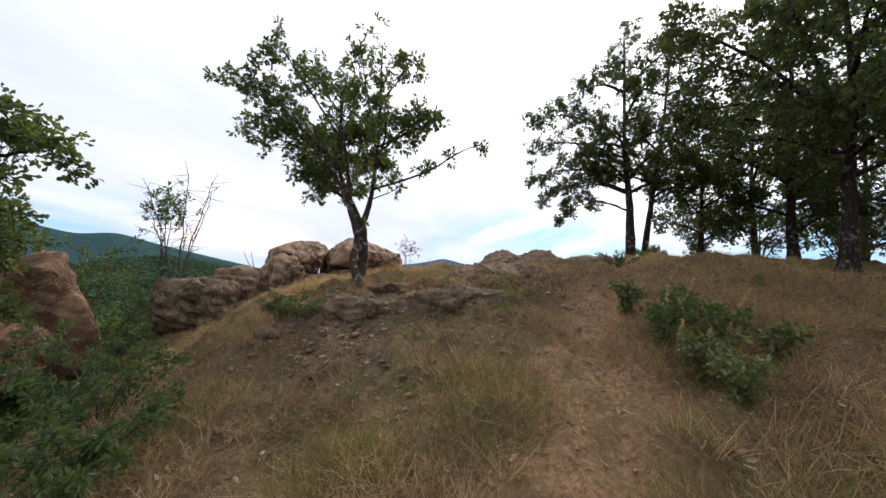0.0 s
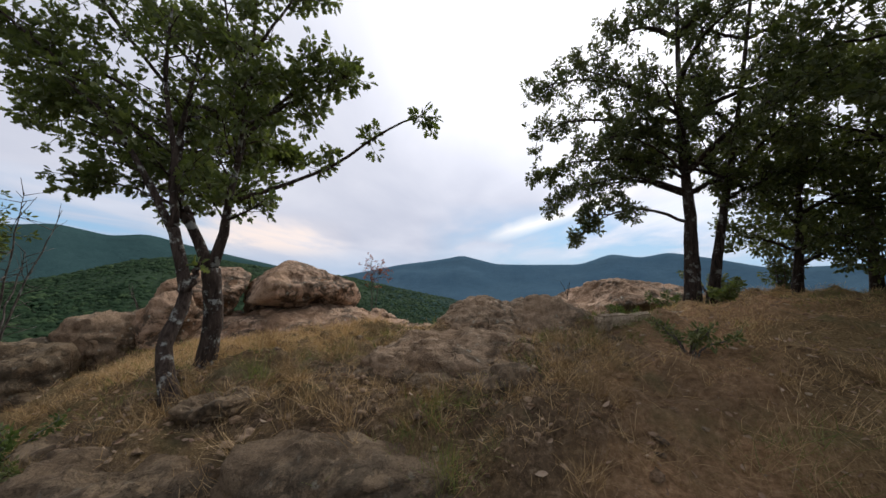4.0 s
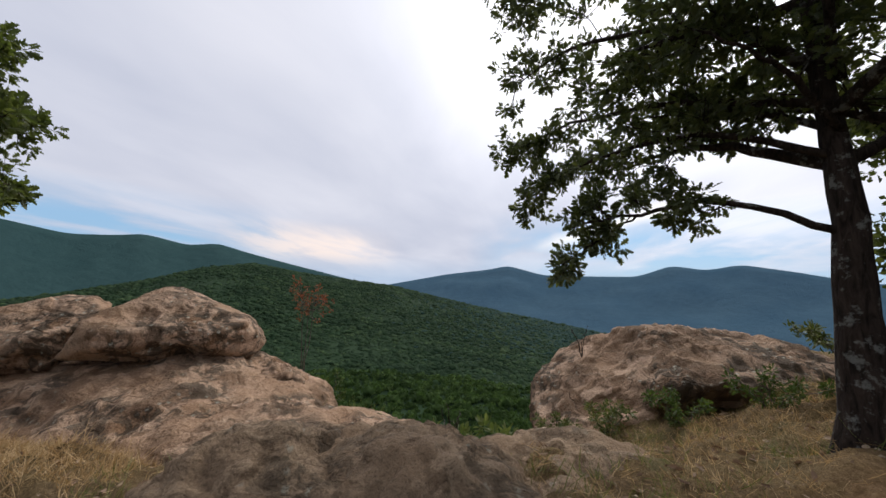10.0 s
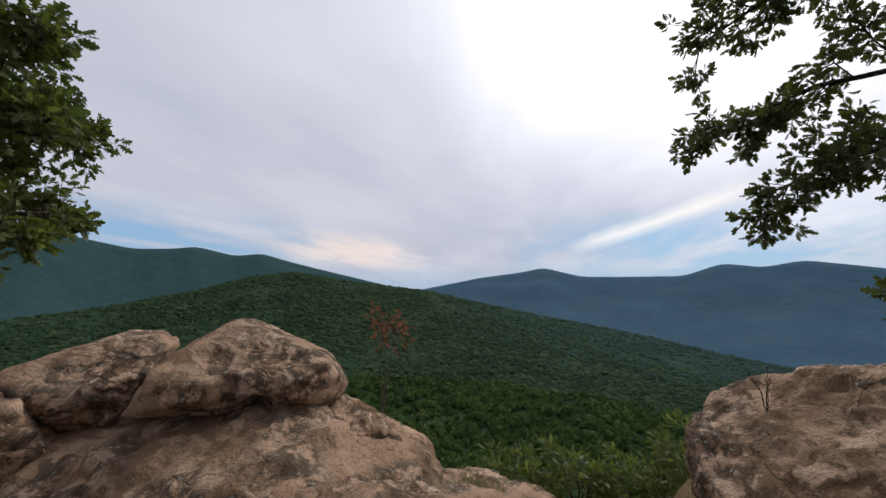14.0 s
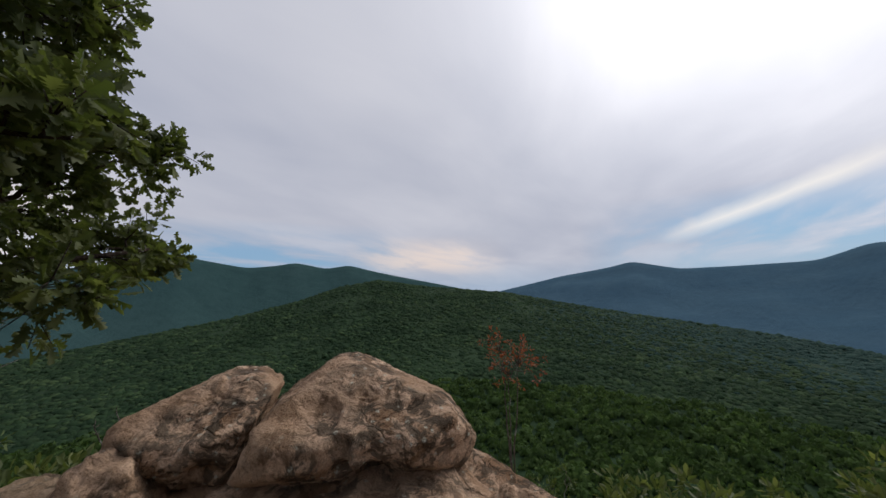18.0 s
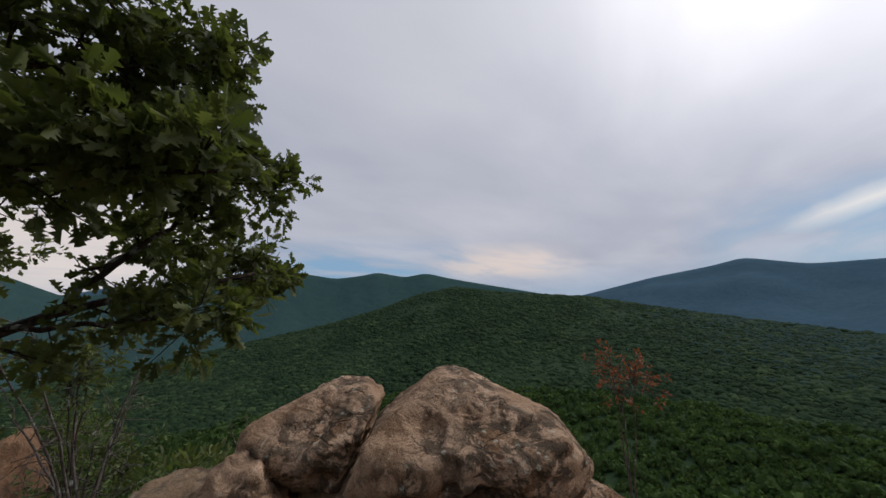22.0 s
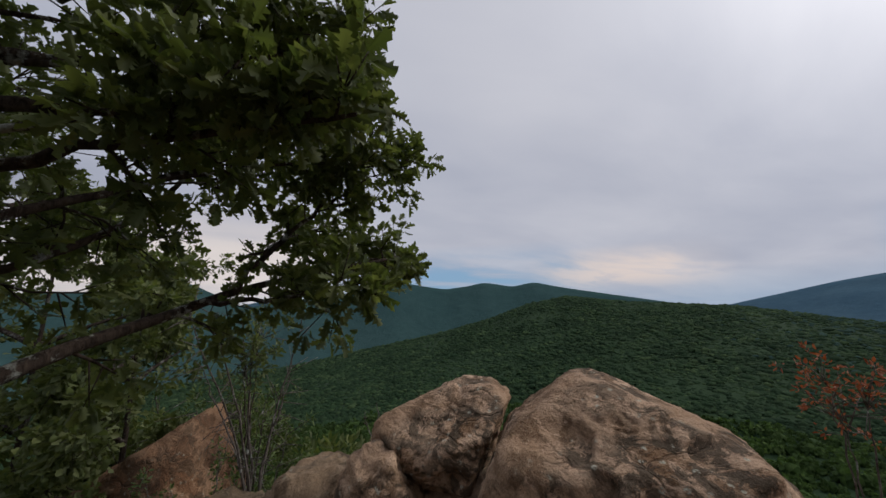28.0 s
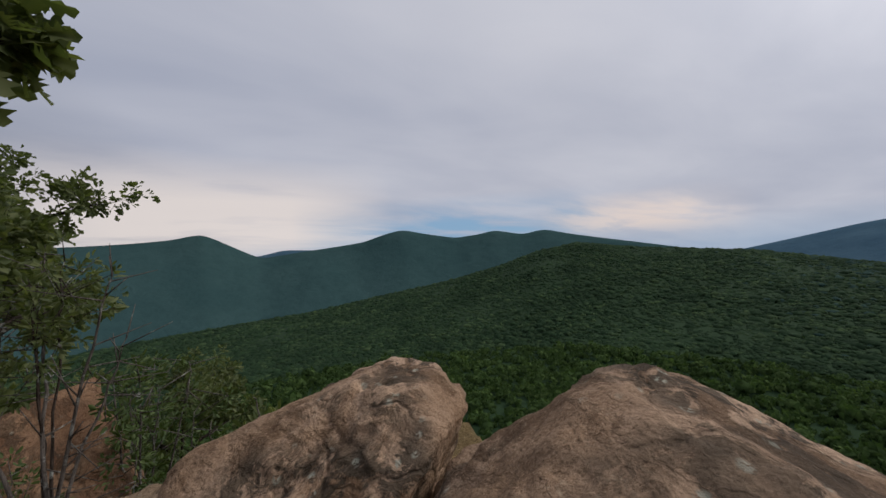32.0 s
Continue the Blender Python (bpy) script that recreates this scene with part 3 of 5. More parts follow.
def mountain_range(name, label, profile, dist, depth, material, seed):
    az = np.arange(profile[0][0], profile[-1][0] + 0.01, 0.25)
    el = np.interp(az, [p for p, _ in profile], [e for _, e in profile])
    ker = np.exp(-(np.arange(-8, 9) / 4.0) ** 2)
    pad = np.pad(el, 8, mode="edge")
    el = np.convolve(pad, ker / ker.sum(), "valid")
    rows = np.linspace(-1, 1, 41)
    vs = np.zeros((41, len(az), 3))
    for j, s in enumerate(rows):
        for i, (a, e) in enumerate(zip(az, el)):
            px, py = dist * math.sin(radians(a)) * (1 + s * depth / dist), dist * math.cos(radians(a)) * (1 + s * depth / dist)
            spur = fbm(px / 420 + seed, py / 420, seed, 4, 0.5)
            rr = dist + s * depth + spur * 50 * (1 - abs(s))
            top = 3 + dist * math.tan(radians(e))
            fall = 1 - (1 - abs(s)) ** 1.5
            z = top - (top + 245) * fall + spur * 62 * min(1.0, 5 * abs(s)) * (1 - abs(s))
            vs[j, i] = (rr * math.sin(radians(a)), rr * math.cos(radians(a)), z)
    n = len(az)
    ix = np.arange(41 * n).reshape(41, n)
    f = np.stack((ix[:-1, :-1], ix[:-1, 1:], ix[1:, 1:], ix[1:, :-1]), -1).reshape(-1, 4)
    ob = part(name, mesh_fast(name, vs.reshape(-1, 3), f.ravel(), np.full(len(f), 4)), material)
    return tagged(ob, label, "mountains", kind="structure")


mountain_range("backdrop_west", "forested mountain range across the valley, blue haze in its colour",
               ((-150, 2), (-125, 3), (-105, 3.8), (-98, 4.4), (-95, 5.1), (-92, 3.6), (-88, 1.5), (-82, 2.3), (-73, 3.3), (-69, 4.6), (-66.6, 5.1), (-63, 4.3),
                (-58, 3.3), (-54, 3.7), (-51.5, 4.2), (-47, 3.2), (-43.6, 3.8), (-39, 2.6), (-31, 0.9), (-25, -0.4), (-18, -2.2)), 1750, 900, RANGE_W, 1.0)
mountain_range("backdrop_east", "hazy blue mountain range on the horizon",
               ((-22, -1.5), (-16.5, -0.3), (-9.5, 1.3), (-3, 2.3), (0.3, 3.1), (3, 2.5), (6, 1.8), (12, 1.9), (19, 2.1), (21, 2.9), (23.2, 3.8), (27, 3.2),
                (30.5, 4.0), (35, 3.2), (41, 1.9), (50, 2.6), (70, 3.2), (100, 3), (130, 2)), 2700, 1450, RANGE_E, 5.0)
mountain_range("backdrop_far", "distant hills in a gap between mountains, tinted with haze",
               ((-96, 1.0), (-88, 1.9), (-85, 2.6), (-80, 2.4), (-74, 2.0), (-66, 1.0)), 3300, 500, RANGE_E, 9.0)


# ---- woods on the slopes ----
def blob_cloud(name, places, material, label, seed, squash=0.85, sub=2, lowest=-0.35, ragged=0.34):
    """Many lumpy crowns in one mesh."""
    bm = bmesh.new()
    bmesh.ops.create_icosphere(bm, subdivisions=sub, radius=1.0)
    base = np.array([v.co for v in bm.verts])
    tri = np.array([[v.index for v in f.verts] for f in bm.faces if f.calc_center_median().z > lowest])
    bm.free()
    rng = np.random.default_rng(seed)
    k, n = len(places), len(base)
    jit = 1 + np.clip(rng.normal(0, ragged, (k, n, 1)), -0.6, 0.8)
    turn = rng.uniform(0, 2 * math.pi, k)
    c, s = np.cos(turn)[:, None], np.sin(turn)[:, None]
    p = base[None] * jit
    x, y = p[..., 0] * c - p[..., 1] * s, p[..., 0] * s + p[..., 1] * c
    r = places[:, 3][:, None]
    v = np.stack((x * r + places[:, 0][:, None], y * r + places[:, 1][:, None], p[..., 2] * r * squash + places[:, 2][:, None]), -1)
    f = tri[None] + (np.arange(k) * n)[:, None, None]
    ob = part(name, mesh_fast(name, v.reshape(-1, 3), f.reshape(-1), np.full(k * len(tri), 3)), material)
    return tagged(ob, label, "woods", kind="stuff")


rng = np.random.default_rng(4)
n_far = 80000
rr = rng.uniform(215, 730, n_far)
az = rng.uniform(-112, 48, n_far)
aa = np.radians(az)
fx, fy = rr * np.sin(aa), rr * np.cos(aa) + 6
size = np.clip(1.75 * np.exp(rng.normal(0, 0.36, n_far)), 0.9, 4.5) * (0.45 + rr / 800)
crowns = np.stack((fx, fy, land(fx, fy) + size * rng.uniform(-0.18, 0.22, n_far), size), -1)
# share of haze-coloured crowns grows eastward and with distance
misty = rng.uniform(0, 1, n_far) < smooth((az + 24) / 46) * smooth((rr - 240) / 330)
near_ = (rr < 330) & ~misty
blob_cloud("woods", crowns[near_], CANOPY, "dark green forest at the foot of the hill opposite", 5, 0.66, sub=1, lowest=-0.1, ragged=0.22)
blob_cloud("woods", crowns[~near_ & ~misty], CANOPY, "dense dark green forest covering the hill opposite", 8, 0.62, sub=1, lowest=-0.1, ragged=0.20)
blob_cloud("distant_woods", crowns[misty], CANOPY_HAZY, "woods on the far shoulder of the hill, blue haze in their colour", 9, 0.62, sub=1, lowest=-0.1, ragged=0.20)
n_mid = 11000
rr = np.sqrt(rng.uniform(62 ** 2, 235 ** 2, n_mid))
aa = np.radians(rng.uniform(-118, 60, n_mid))
fx, fy = rr * np.sin(aa), rr * np.cos(aa) + 6
size = np.clip(1.5 * np.exp(rng.normal(0, 0.40, n_mid)), 0.7, 4.0)
crowns = np.stack((fx, fy, land(fx, fy) + size * rng.uniform(0.0, 0.7, n_mid), size), -1)
blob_cloud("lower_woods", crowns * (1, 1, 1, 0.86) - (0, 0, 0.3, 0), CANOPY_NEAR, "green treetops on the valley slope below", 6, sub=1, lowest=-0.1, ragged=0.20)
# sprays of leaves standing off those treetops
sprays = 24
away = rng.normal(0, 1, (n_mid * sprays, 3))
away[:, 2] = np.abs(away[:, 2]) * 0.9
away /= np.linalg.norm(away, axis=1, keepdims=True)
root_ = np.repeat(crowns, sprays, 0)
spot = root_[:, :3] + away * root_[:, 3:4] * rng.uniform(0.72, 1.02, (len(away), 1))
side_ = np.cross(away, rng.normal(0, 1, away.shape))
side_ /= np.linalg.norm(side_, axis=1, keepdims=True)
rise = np.cross(side_, away) + away * 0.5 + (0, 0, 0.35)
wide = root_[:, 3:4] * rng.uniform(0.16, 0.34, (len(away), 1))
quad = np.stack((spot - rise * wide, spot + side_ * wide, spot + rise * wide, spot - side_ * wide), 1)
tagged(part("lower_wood_leaves", mesh_fast("lower_wood_leaves", quad.reshape(-1, 3), np.arange(len(quad) * 4), np.full(len(quad), 4), smooth=False), CANOPY_NEAR), "leafy sprays of the treetops on the valley slope", "woods", kind="stuff")


# ---- rocks ----
def rock_mesh(name, size, seed, cuts=(), rough=0.10, power=2.6, sub=5, dents=(), faces=(), hard=16, flaky=0.05, beds=0.035, grit=1.0):
    """A weathered boulder: a rounded block, cut by planes, cracked and pitted. cuts: (normal, distance); dents: (place, radius, depth), in units of size.
    faces: (normal, metres) of a block with worn edges, in place of the rounded one; its dents are in metres."""
    bm = bmesh.new()
    bmesh.ops.create_icosphere(bm, subdivisions=sub, radius=1.0)
    sx, sy, sz = size
    big = max(size)
    planes = [(Vector(n).normalized(), d) for n, d in cuts]
    block = [(Vector(n).normalized(), d) for n, d in faces]
    s = seed * 3.7
    for v in bm.verts:
        d = v.co.normalized()
        if block:
            p = d * sum((max(0.0, d.dot(n)) / dist) ** hard for n, dist in block) ** (-1 / hard)
        else:
            p = d * (abs(d.x) ** power + abs(d.y) ** power + abs(d.z) ** power) ** (-1 / power)
        for n, dist in planes:
            over = p.dot(n) - dist
            if over > 0:
                p -= n * over * 0.92
        for c, rad, dep in dents:
            dd = (p - Vector(c)).length / rad
            if dd < 1:
                f_ = min(1.0, (1 - dd) * 2.0)
                p -= d * dep * f_ * f_ * (3 - 2 * f_)
        w = p if block else Vector((p.x * sx, p.y * sy, p.z * sz))
        lump = noise.noise((w.x * 1.8 / big + s, w.y * 1.8 / big, w.z * 1.8 / big))
        mid = fbm(w.x * 1.9 + s, w.y * 1.9 + s, w.z * 1.9, 3, 0.55)
        near_, next_ = noise.voronoi((w.x * 0.8 + s + mid * 0.35, w.y * 0.8 + mid * 0.3, w.z * 1.2 + s))[0][:2]
        crack = math.exp(-((next_ - near_) / 0.035) ** 2) * (0.4 + 0.6 * max(0.0, mid))
        # worn ledges that run round the stone
        bed = (w.z + 0.25 * w.x + 0.10 * mid) * 3.6 + s
        ledge = abs((bed % 1.0) - 0.5) ** 3 * 8
        where = (w.x * 1.7 + s + mid * 0.5, w.y * 1.7 + mid * 0.4, w.z * 2.6 - s)
        cell = noise.voronoi(where)[1][0]
        step = (math.sin(cell.x * 12.9 + cell.y * 78.2 + cell.z * 37.7) * 4375.5) % 1.0
        pit = fbm(w.x * 5.5 + s, w.y * 5.5, w.z * 7, 4, 0.62)
        ridge = 1 - abs(noise.noise((w.x * 2.6 + s, w.y * 2.6, w.z * 3.4))) * 2
        off = rough * big * (0.75 * lump + 0.42 * mid) - 0.06 * crack - beds * ledge * (0.5 + mid) - flaky * step + grit * (0.042 * pit - 0.040 * max(0.0, ridge) ** 4)
        v.co = w + d * off
    me = bpy.data.meshes.new(name)
    bm.to_mesh(me)
    bm.free()
    me.shade_smooth()
    return me


def rock(name, at, size, turn, seed, label, material=ROCK, tilt=(0, 0), group="", **more):
    ob = part(name, rock_mesh(name, size, seed, **more), material)
    ob.matrix_basis = pose(*at, tilt[0], tilt[1], turn)
    return tagged(ob, label, "rock", group)


rock("boulder", (-2.55, 11.72, 1.96), (1.35, 0.95, 0.85), 38, 2, "large pinkish sandstone boulder with a hollow, perched on a slab", sub=6, rough=0.035, hard=34, grit=0.45, flaky=0.03,
     faces=(((0.41, 0, 0.91), 0.66), ((0.79, -0.1, 0.61), 0.97), ((0.66, 0.0, -0.75), 0.98), ((1, 0, 0), 1.30), ((-0.13, 0, -0.99), 0.42), ((0, -0.55, -0.83), 0.52), ((-0.894, 0, 0.447), 1.13), ((-0.57, 0.0, 0.82), 0.90),
            ((0, 0, 1), 0.78), ((0.05, -0.45, 0.89), 0.53), ((0, -1, 0.05), 0.86), ((0.55, -0.80, -0.2), 0.96), ((0, 1, 0), 0.92), ((0.5, 0.8, 0.3), 0.98), ((-0.5, 0.8, 0.2), 1.0), ((-0.6, -0.8, 0), 1.26)),
     dents=(((-0.60, -0.50, 0.34), 0.40, 0.15), ((-0.25, -0.80, 0.10), 0.17, 0.14), ((-0.25, -0.84, -0.12), 0.18, 0.15), ((0.22, -0.85, -0.02), 0.32, 0.10), ((0.70, -0.4, 0.24), 0.28, 0.11), ((0.1, -0.75, -0.45), 0.45, 0.18)))
rock("boulder", (-4.40, 11.10, 1.96), (1.15, 0.8, 0.68), 38, 3, "brown weathered boulder leaning against a larger one", sub=6, rough=0.04, hard=30, grit=0.55, flaky=0.035,
     faces=(((0.915, 0, -0.403), 0.44), ((0.61, 0, 0.79), 0.70), ((0, 0, 1), 0.57), ((-0.41, 0, 0.91), 0.58), ((-0.965, 0, 0.26), 1.05), ((-0.6, 0, -0.8), 1.0), ((0.1, 0, -0.99), 0.64),
            ((0, -0.5, 0.87), 0.42), ((0, -1, -0.1), 0.80), ((-0.6, -0.75, 0), 1.02), ((0.5, -0.82, -0.2), 0.74), ((0, -0.7, -0.7), 0.74), ((0, 1, 0), 0.75), ((0.6, 0.75, 0.1), 0.80), ((-0.6, 0.75, 0.1), 1.0)),
     dents=(((-0.3, -0.7, 0.2), 0.35, 0.08), ((0.1, -0.8, -0.35), 0.25, 0.10), ((-0.6, -0.5, -0.3), 0.3, 0.08)))
# added filler that blocks the sky showing between the two boulders
rock("rock", (-3.52, 11.78, 1.72), (0.62, 0.50, 0.62), 20, 29, "filler rock added between two leaning boulders", ROCK, power=2.4, rough=0.06)
rock("rock", (-0.80, 11.95, 1.08), (0.52, 0.46, 0.50), 30, 26, "rounded pink rock beside the perched boulder", ROCK_PINK, power=2.3, rough=0.07)
rock("rock_slab", (-2.0, 11.22, 0.48), (2.3, 2.28, 1.26), -8, 5, "broad pink rock slab under the perched boulders", ROCK_PINK, power=2.3,
     cuts=(((0, -0.55, 0.83), 0.86), ((0.3, 0.2, 0.9), 0.90)), rough=0.075, sub=6)
rock("rock_slab", (-4.1, 10.95, 0.62), (1.75, 1.15, 0.86), 14, 25, "pitted brown rock shelf carrying a boulder", ROCK_PINK, power=2.4, rough=0.06)
rock("rock_slab", (0.45, 11.95, 0.14), (1.60, 1.30, 0.66), 4, 6, "low pink rock ledge at the cliff edge", ROCK_PINK, power=2.6, rough=0.05, sub=6)
rock("rock", (-4.62, 10.15, 1.22), (0.60, 0.58, 0.78), 35, 7, "lichen-covered rock wedged beside the boulders", ROCK, tilt=(0, 10), power=2.6, cuts=(((0.6, 0.3, 0.7), 0.72),))
rock("rock", (-5.55, 9.75, 0.85), (0.9, 0.8, 0.75), 70, 8, "grey-brown rock half buried in dry grass", ROCK_DULL, power=2.7, rough=0.12, flaky=0.08, beds=0.12)
rock("rock", (-5.80, 8.40, 0.58), (0.90, 0.80, 0.78), 15, 9, "layered brown rock at the western edge", ROCK_EARTH, power=3.0, cuts=(((0, 0, 1), 0.8),), rough=0.14, flaky=0.10, beds=0.16)
rock("boulder", (5.60, 12.95, 1.32), (2.35, 1.60, 1.24), 12, 11, "big rounded tan boulder with dark overhang and grassy top", ROCK,
     tilt=(0, -5), power=2.5, cuts=(((-0.75, -0.1, 0.65), 0.76), ((0.1, -0.85, 0.1), 0.90), ((0.2, -0.45, 0.85), 0.86)), dents=(((-0.25, -0.95, 0.25), 0.35, 0.22),), rough=0.06, sub=6)
rock("leaning_rock", (-9.25, 7.45, 0.50), (1.2, 1.0, 1.0), 60, 12, "red-brown slanting rock rising from bushes", ROCK_RED, rough=0.04, hard=26, flaky=0.05,
     faces=(((-0.50, -0.1, 0.86), 0.72), ((0.95, 0, 0.30), 1.10), ((0, -1, 0.1), 0.95), ((0, 1, 0.1), 1.0), ((0, 0, -1), 1.6), ((-1, 0, 0), 2.4), ((0.5, -0.7, 0.5), 1.25)))
rock("rock", (-8.3, 6.6, -0.3), (0.8, 0.6, 0.7), 60, 19, "red-brown rock at the foot of a slanting one", ROCK_RED, tilt=(0, 20), power=2.8)
rock("outcrop", (1.55, 8.45, 1.45), (0.80, 0.85, 0.74), -18, 13, "rough brown bedrock hump breaking through the turf", ROCK_DULL, power=2.1, rough=0.09, sub=6, flaky=0.045)
rock("outcrop", (2.36, 8.62, 1.45), (0.95, 0.90, 0.80), 10, 14, "rough brown bedrock hump beside the path", ROCK_DULL, power=2.1, rough=0.09, sub=6, flaky=0.045)
rock("outcrop", (1.55, 7.55, 1.42), (1.55, 0.85, 0.46), 8, 27, "sloping bedrock apron below two humps", ROCK_DULL, power=2.1, rough=0.08, sub=6, flaky=0.07)
rock("outcrop", (0.25, 6.35, 0.80), (1.35, 0.75, 0.48), -12, 15, "low weathered bedrock showing through dry grass", ROCK_EARTH, power=2.1, rough=0.09, sub=6, flaky=0.08)
rock("outcrop", (-0.75, 5.95, 0.70), (0.75, 0.55, 0.42), 20, 18, "dark crumbling bedrock below the oak", ROCK_EARTH, power=2.2, rough=0.07)
rock("outcrop", (3.35, 9.75, 1.38), (0.95, 0.85, 0.46), 15, 28, "low cracked rock sloping from a bedrock hump", ROCK_DULL, power=2.2, rough=0.08, sub=5)
rock("outcrop", (3.1, 8.7, 1.50), (0.7, 0.7, 0.45), 40, 16, "mossy rock beside the stone steps", ROCK_DULL, power=2.3, rough=0.07)
rock("outcrop", (0.25, 10.25, 0.92), (1.75, 1.15, 0.58), 22, 17, "flat pale rock on the knoll", ROCK_PINK, power=2.3, rough=0.04, sub=6)
for i, (x, y, s, t) in enumerate(((1.65, 6.65, 0.50, 20), (2.15, 7.2, 0.45, 75), (-2.3, 6.35, 0.48, 140), (-0.95, 6.55, 0.45, 30), (1.0, 6.85, 0.55, 160), (0.15, 7.05, 0.5, 45), (2.9, 7.75, 0.4, 120))):
    rock("bedrock_knob", (x, y, surf(x, y) - s * 0.15), (s, s * 0.72, s * 0.33), t, 60 + i, "crumbling brown bedrock knob sticking out of the bank", ROCK_EARTH, group="bedrock knobs of the bank", power=2.2, rough=0.12, sub=5, flaky=0.07)
for x, y, w, t, s in ((-1.15, 5.75, 0.95, 12, 71), (0.45, 5.75, 0.95, -14, 72), (-2.2, 5.5, 0.7, 35, 73)):
    rock("bank_rock", (x, y, surf(x, y) - 0.20), (w, w * 0.55, 0.36), t, s, "low ragged rock showing through a crumbling bank", ROCK_EARTH, group="ragged rocks of the bank", power=2.1, rough=0.12, sub=5, flaky=0.09, beds=0.08)
rock("field_stone", (4.55, 7.6, 1.75), (0.42, 0.36, 0.16), 20, 20, "flat stone trodden into the dirt path", ROCK_DULL, power=2.6, rough=0.06, sub=4)
rock("field_stone", (3.95, 6.35, 1.70), (0.16, 0.11, 0.08), 70, 24, "pale loose stone lying in the grass", KERB, power=2.6, rough=0.08, sub=3)


# ---- hewn kerb stones of the path ----
def kerb_stone(at, size, turn, seed, label):
    bm = bmesh.new()
    bmesh.ops.create_cube(bm, size=1.0)
    bmesh.ops.scale(bm, vec=size, verts=bm.verts)
    bmesh.ops.bevel(bm, geom=bm.edges[:], offset=0.025, segments=2, affect="EDGES")
    bmesh.ops.subdivide_edges(bm, edges=bm.edges[:], cuts=3, use_grid_fill=True)
    for v in bm.verts:
        v.co += v.co.normalized() * (0.022 * fbm(v.co.x * 4 + seed, v.co.y * 4, v.co.z * 4, 3) + 0.010 * fbm(v.co.x * 15 + seed, v.co.y * 15, v.co.z * 15, 3))
    ob = part("kerb_stone", bm, KERB)
    ob.matrix_basis = pose(*at, 3, -2, turn)
    return tagged(ob, label, "stone", "kerb stones of the path")


for i, (x, y, l, t) in enumerate(((3.11, 7.85, 0.48, 26), (3.65, 8.16, 0.58, 33), (4.33, 8.55, 0.52, 24), (4.82, 8.81, 0.42, 27))):
    kerb_stone((x, y, 1.95), (l, 0.17, 0.24), t, i * 5.1, "pale hewn kerb stone edging the dirt path")


# ---- trees ----
def tube(bm, pts, radii_, sides=8):
    pts = [Vector(p) for p in pts]
    ring = []
    side = Vector((1, 0.2, 0.1))
    for i, p in enumerate(pts):
        d = (pts[min(i + 1, len(pts) - 1)] - pts[max(i - 1, 0)]).normalized()
        side = (side - d * side.dot(d)).normalized()
        o = d.cross(side)
        ring.append([bm.verts.new(p + (side * math.cos(a) + o * math.sin(a)) * radii_[i])
                     for a in (2 * math.pi * k / sides for k in range(sides))])
    for a, b in zip(ring, ring[1:]):
        for k in range(sides):
            bm.faces.new((a[k], a[(k + 1) % sides], b[(k + 1) % sides], b[k]))
    bm.faces.new(ring[-1])
    bm.faces.new(ring[0][::-1])


def curve_pts(pts, n=10, wob=0.0, seed=0):
    """A smooth line through the points, slightly crooked."""
    pts = [Vector(p) for p in pts]
    out = []
    ext = [pts[0] * 2 - pts[1]] + pts + [pts[-1] * 2 - pts[-2]]
    m = max(2, n // (len(pts) - 1))
    for i in range(1, len(ext) - 2):
        p0, p1, p2, p3 = ext[i - 1:i + 3]
        for k in range(m):
            t = k / m
            v = 0.5 * (2 * p1 + (p2 - p0) * t + (2 * p0 - 5 * p1 + 4 * p2 - p3) * t * t + (3 * p1 - p0 - 3 * p2 + p3) * t ** 3)
            out.append(v)
    out.append(pts[-1])
    if wob:
        for i, v in enumerate(out[1:], 1):
            out[i] = v + Vector((noise.noise((i * 0.7, seed, 0)), noise.noise((i * 0.7, seed, 5)), noise.noise((i * 0.7, seed, 9)))) * wob
    return out


OAK_OUTLINE = ((0, 0), (0.03, 0.12), (0.19, 0.20), (0.08, 0.29), (0.31, 0.42), (0.11, 0.50), (0.36, 0.67), (0.14, 0.75), (0.19, 0.92), (0, 1.0))
PLAIN_OAK = ((0, 0), (0.20, 0.20), (0.13, 0.36), (0.36, 0.58), (0.20, 0.84), (0, 1.0))
OVAL_OUTLINE = ((0, 0), (0.12, 0.15), (0.20, 0.40), (0.17, 0.70), (0, 1.0))


